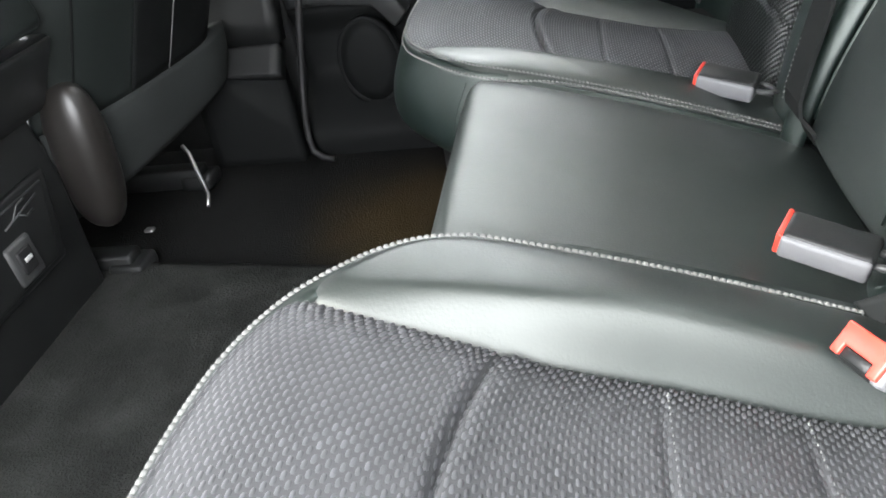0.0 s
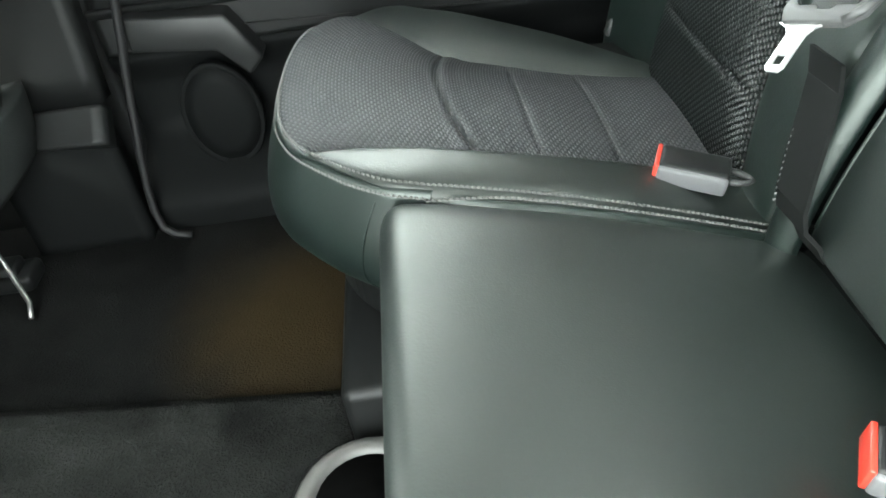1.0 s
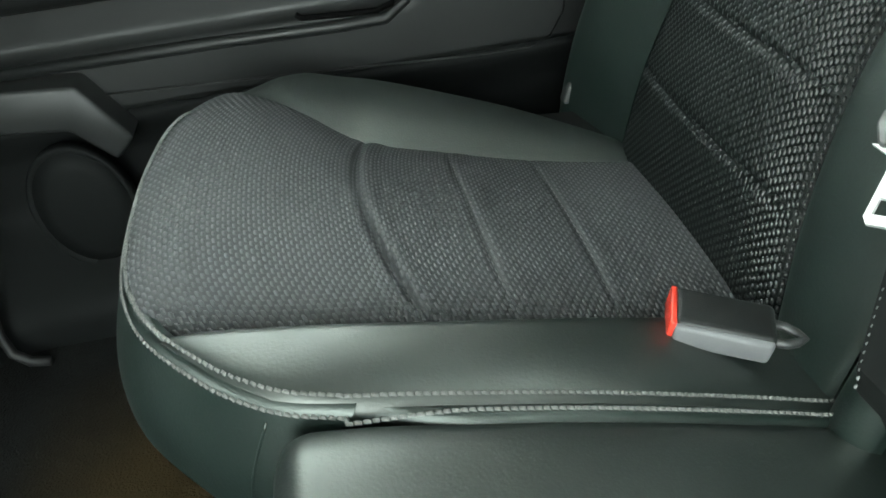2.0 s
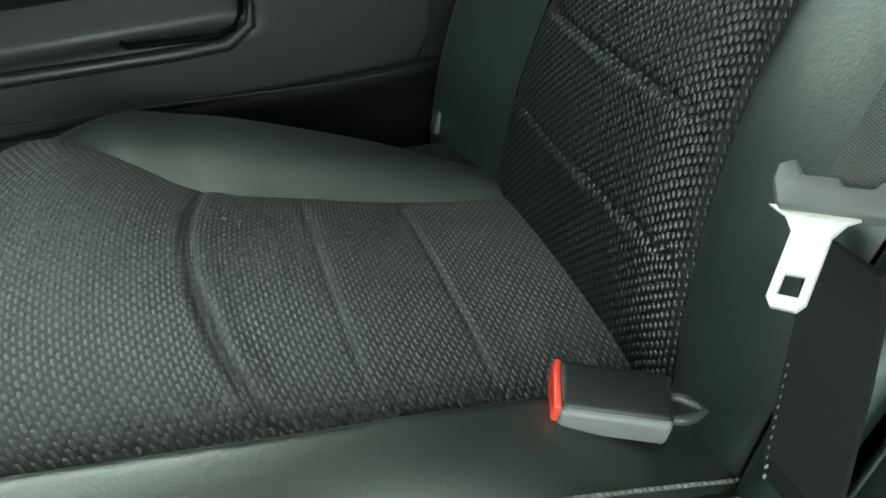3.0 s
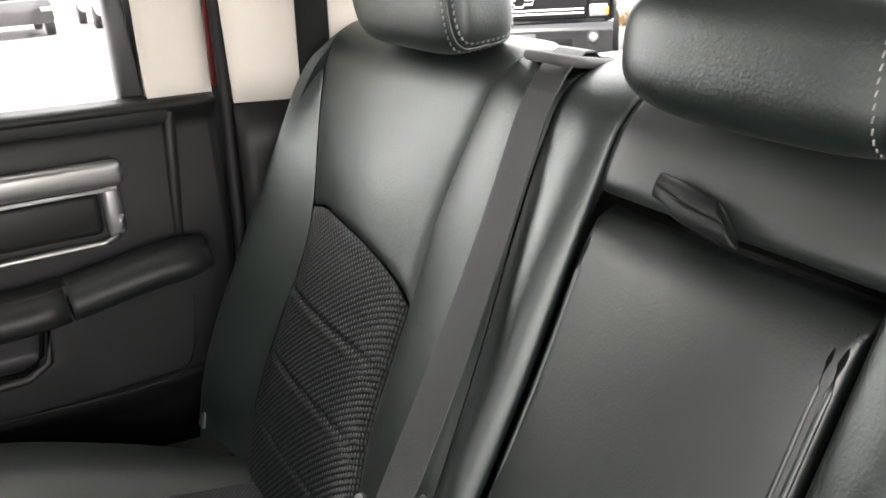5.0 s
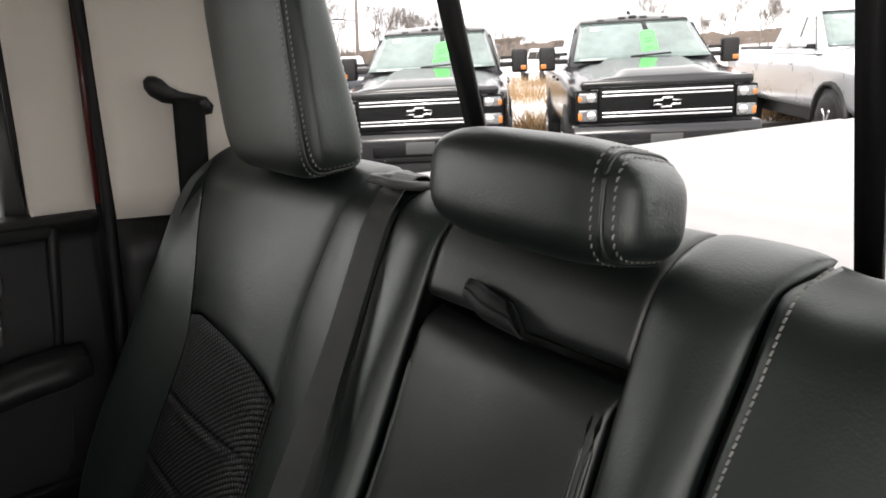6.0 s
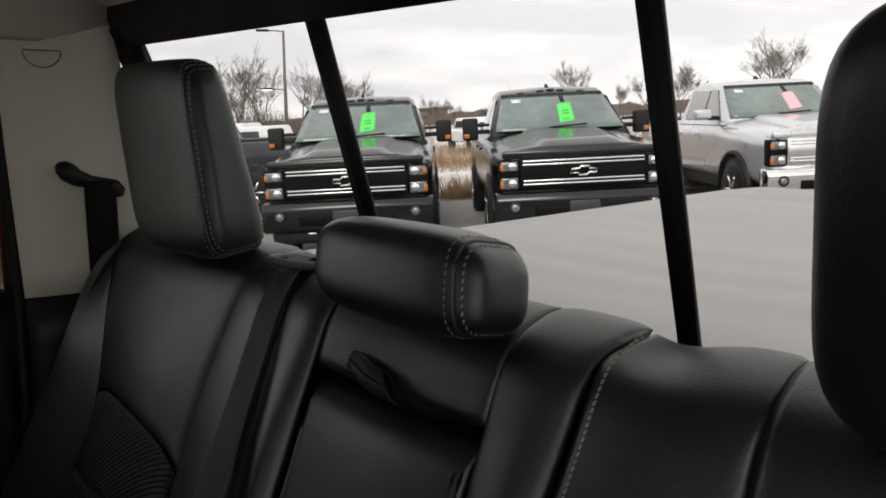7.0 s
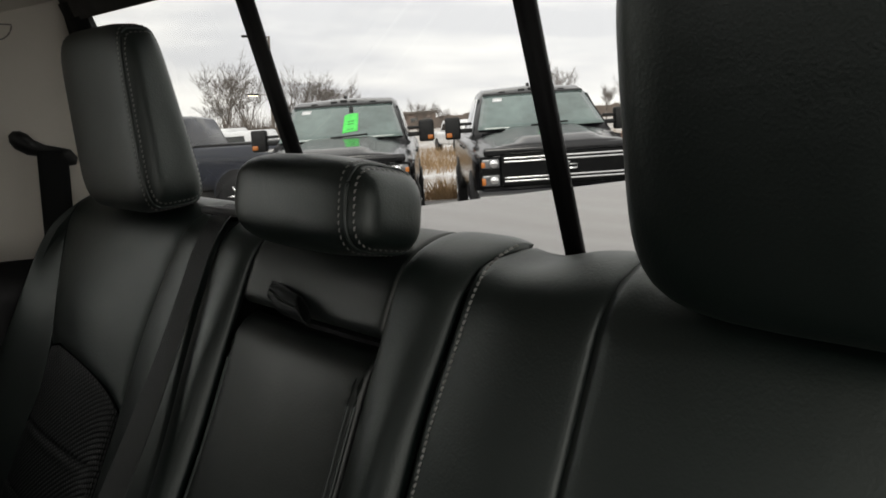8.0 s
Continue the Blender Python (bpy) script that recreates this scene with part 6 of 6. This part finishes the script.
far_vehicle("white van parked side-on behind the blue pickup", PAINT_WHITE, row(22.3, -8.9), 44.6 - 90 - 105, 1.64, 5.0)
far_vehicle("white car parked far across the lot", PAINT_WHITE, row(25, -10.5), 44.6 - 90 - 100, 1.75, 5.0)
far_vehicle("white car far off between the trucks", PAINT_WHITE, row(38, 1.3), 150, 1.5)
far_vehicle("dark car far off between the trucks", PAINT_BLUE, row(42, 3.4), 150, 1.5)
for k, paint in enumerate((PAINT_BLUE, PAINT_RED, PAINT_BLACK, PAINT_SILVER, PAINT_WHITE)):
    far_vehicle("dark parked car beyond the snow-bright lot", paint, LOT @ Vector((-4.0 + 3.0 * k, 22.0 + 0.4 * k, GROUND)), 0, 1.6)


# ---- trees, brush, grass, lamps and far buildings ----
def bare_tree(seed, height):
    """A leafless tree: tapered trunk with forking limbs and fine twigs."""
    rng = random.Random(seed)
    t = thing("bare_tree", "leafless winter tree with fine grey branches", "tree", (0, 0, 0), group="bare trees")
    trunk, crown = bmesh.new(), bmesh.new()

    def grow(bm, p, d, length, r, depth):
        pts, rad = [p], [r]
        steps = 3 if depth < 4 else 2
        for k in range(steps):
            d = (d + Vector((rng.uniform(-1, 1), rng.uniform(-1, 1), rng.uniform(-0.3, 0.7))) * 0.15).normalized()
            p = p + d * length / steps
            pts.append(p)
            rad.append(r * (1 - 0.30 * (k + 1) / steps))
        add_tube(bm, pts, rad, 5 if depth < 2 else 3)
        if depth >= 6:
            return
        # a leader carries on, side limbs leave it at wide angles
        grow(trunk if depth < 1 else crown, p, (d + Vector((rng.uniform(-1, 1), rng.uniform(-1, 1), 0.35)) * 0.22).normalized(), length * rng.uniform(0.70, 0.84), max(r * 0.68, 0.010), depth + 1)
        for _ in range(3 if depth < 2 else 2):
            side = Vector((rng.uniform(-1, 1), rng.uniform(-1, 1), rng.uniform(0.05, 0.75)))
            start = pts[-1].lerp(pts[-2], rng.random())
            grow(crown, start, (d * 0.58 + side.normalized() * 0.76).normalized(), length * rng.uniform(0.52, 0.78), max(r * 0.50, 0.010), depth + 1)

    grow(trunk, Vector((0, 0, -0.1)), Vector((0, 0, 1)), height * 0.31, height * 0.016, 0)
    part("trunk", trunk, BARK, t)
    part("crown", crown, BARK, t, "open crown of bare twigs")
    return t


kinds = [bare_tree(s, h) for s, h in ((3, 7.0), (11, 6.4), (23, 7.6))]
spots = [(58, -13.5, 0.95, 0), (60, -15.5, 1.0, 2), (62, -11.2, 0.9, 0), (66, -9.5, 1.05, 1), (60, -6.9, 0.75, 0), (62, -5.0, 0.55, 2),
         (85, -2.4, 0.5, 1), (85, -0.8, 0.55, 0), (90, 0.6, 0.5, 2), (72, 4.4, 0.40, 1), (76, 6.9, 0.55, 0), (80, 8.3, 0.55, 2), (70, 13.1, 0.85, 0), (84, 20.5, 0.7, 1), (82, 23.0, 0.8, 2), (79, 10.6, 0.45, 1), (88, 16.2, 0.6, 0), (72, -8.2, 0.7, 2), (63, -16.6, 0.8, 1), (92, 2.2, 0.45, 0),
         (80, 25.2, 0.9, 0), (86, 28.0, 0.9, 1), (76, 33.5, 1.1, 2), (78, 36.2, 1.1, 0)]
unplaced = [0, 1, 2]
for k, (dep, lat, s, kind) in enumerate(spots):
    m = Matrix.Translation(row(dep, lat)) @ pose(0, 0, 0, 0, 0, 57 * k)
    if kind in unplaced:
        unplaced.remove(kind)
        src = kinds[kind]
        src.matrix_basis = m @ Matrix.Scale(s, 4)
    else:
        cp = copy_thing(kinds[kind], m)
        cp.matrix_basis = m @ Matrix.Scale(s, 4)


def brush():
    """Low brown brush along the far edge of the field."""
    rng = random.Random(5)
    bm = bmesh.new()
    for _ in range(15000):
        lat = rng.uniform(-60, 75)
        dep = rng.uniform(62, 74) if lat < -6 else rng.uniform(120, 150)
        p = row(dep, lat * (1 if lat < -6 else 1.6))
        h = rng.uniform(0.5, 2.1) * (1.0 if lat < -6 else 1.2) * (1 + 0.9 * noise.noise((lat * 0.22, dep * 0.1, 0))) * (1.25 if -24 < lat < -9 else 1.0)
        q = Vector((rng.uniform(-0.8, 0.8), rng.uniform(-0.8, 0.8), h))
        side = Vector((S45, -C45, 0)) * rng.uniform(0.02, 0.055)
        vs = [bm.verts.new(v) for v in (p - side, p + side, p + q)]
        bm.faces.new(vs)
        vs = [bm.verts.new(v) for v in (p + Vector((0, 0, h * 0.3)), p + Vector((0, 0, h * 0.3)) + side, p + Vector((-q.x * 1.6, -q.y * 1.6, h * 0.9)))]
        bm.faces.new(vs)
    solo("brush", bm, TWIG, "brown leafless brush along the field's far edge", "brush", flat=True, kind="stuff")


brush()


def dry_grass():
    """Tall straw-coloured grass beyond the lot."""
    rng = random.Random(9)
    bm = bmesh.new()
    for _ in range(60000):
        dep = 14.8 + 26 * rng.random() ** 2.2
        lat = rng.uniform(-4, 16) if rng.random() < 0.85 else rng.uniform(-30, 34)
        if lat < -2.6 and dep < 27.5:
            continue
        p = row(dep, lat)
        clump = noise.noise((p.x * 0.35, p.y * 0.35, 3.1))
        if clump < 0.02 + 0.25 * rng.random():
            continue
        h = rng.uniform(0.2, 0.62) * (0.75 + 0.6 * max(clump, 0))
        side = Vector((rng.uniform(-1, 1), rng.uniform(-1, 1), 0)).normalized() * rng.uniform(0.008, 0.018)
        tip = Vector((rng.uniform(-0.3, 0.3), rng.uniform(-0.3, 0.3), h))
        bm.faces.new([bm.verts.new(v) for v in (p - side, p + side, p + tip)])
    solo("dry_grass", bm, STRAW, "tall straw-coloured dead grass beyond the lot", "grass", flat=True, kind="stuff")


dry_grass()


def lamp_post(dep, lat, height, lit):
    t = thing("street_lamp", "dark lot lamp on a slim pole", "street lamp", (0, 0, 0), group="lot lamps")
    part("pole", tube([(0, 0, 0), (0, 0, height)], [0.11, 0.07], 10), BARK, t)
    part("arm", tube([(0, 0, height - 0.05), (-0.5, 0, height), (-0.9, 0, height)], 0.035, 8), BARK, t)
    part("head", box((-1.55, -0.16, height - 0.05), (-0.85, 0.16, height + 0.07), 0.03), RUBBER, t)
    if lit:
        part("lens", box((-1.5, -0.13, height - 0.075), (-0.9, 0.13, height - 0.045), 0.01), LAMP_LIT, t, "lit warm lamp glass")
    t.matrix_basis = Matrix.Translation(row(dep, lat)) @ pose(0, 0, 0, 0, 0, -45)
    return t


lamp_post(44.3, -8.95, 6.95, False)
lamp_post(48, -9.65, 3.8, True)
lamp_post(70, -7.5, 4.4, False)


def far_building(dep, lat, wide, high):
    t = thing("far_building", "long low brown building beyond the field", "building", (0, 0, 0))
    part("wall", box((-wide / 2, 0, 0), (wide / 2, 14, high), 0.05), WALLS, t)
    part("roof", box((-wide / 2 - 0.4, -0.4, high), (wide / 2 + 0.4, 14.4, high + 0.5), 0.1), BARK, t)
    for k in range(7):
        x = lerp(-wide / 2 + 2, wide / 2 - 2, k / 6)
        part("window", box((x - 0.8, -0.06, high * 0.35), (x + 0.8, 0.02, high * 0.7), 0.02), SIDEGLASS, t)
    t.matrix_basis = Matrix.Translation(row(dep, lat)) @ LEAN @ pose(0, 0, 0, 0, 0, 44.6 - 90)


far_building(160, -7.6, 20, 2.9)
wood = sheet(lambda u, v: row(260, lerp(-220, 260, u)) + Vector((0, 0, v * (2.4 + 1.2 * noise.noise((u * 60, 0, 0)) + 0.8 * noise.noise((u * 220, 2, 0))))), 400, 2, 3.0)
solo("backdrop", wood, TWIG, "far line of brown winter woods", "backdrop", flat=True, kind="structure")
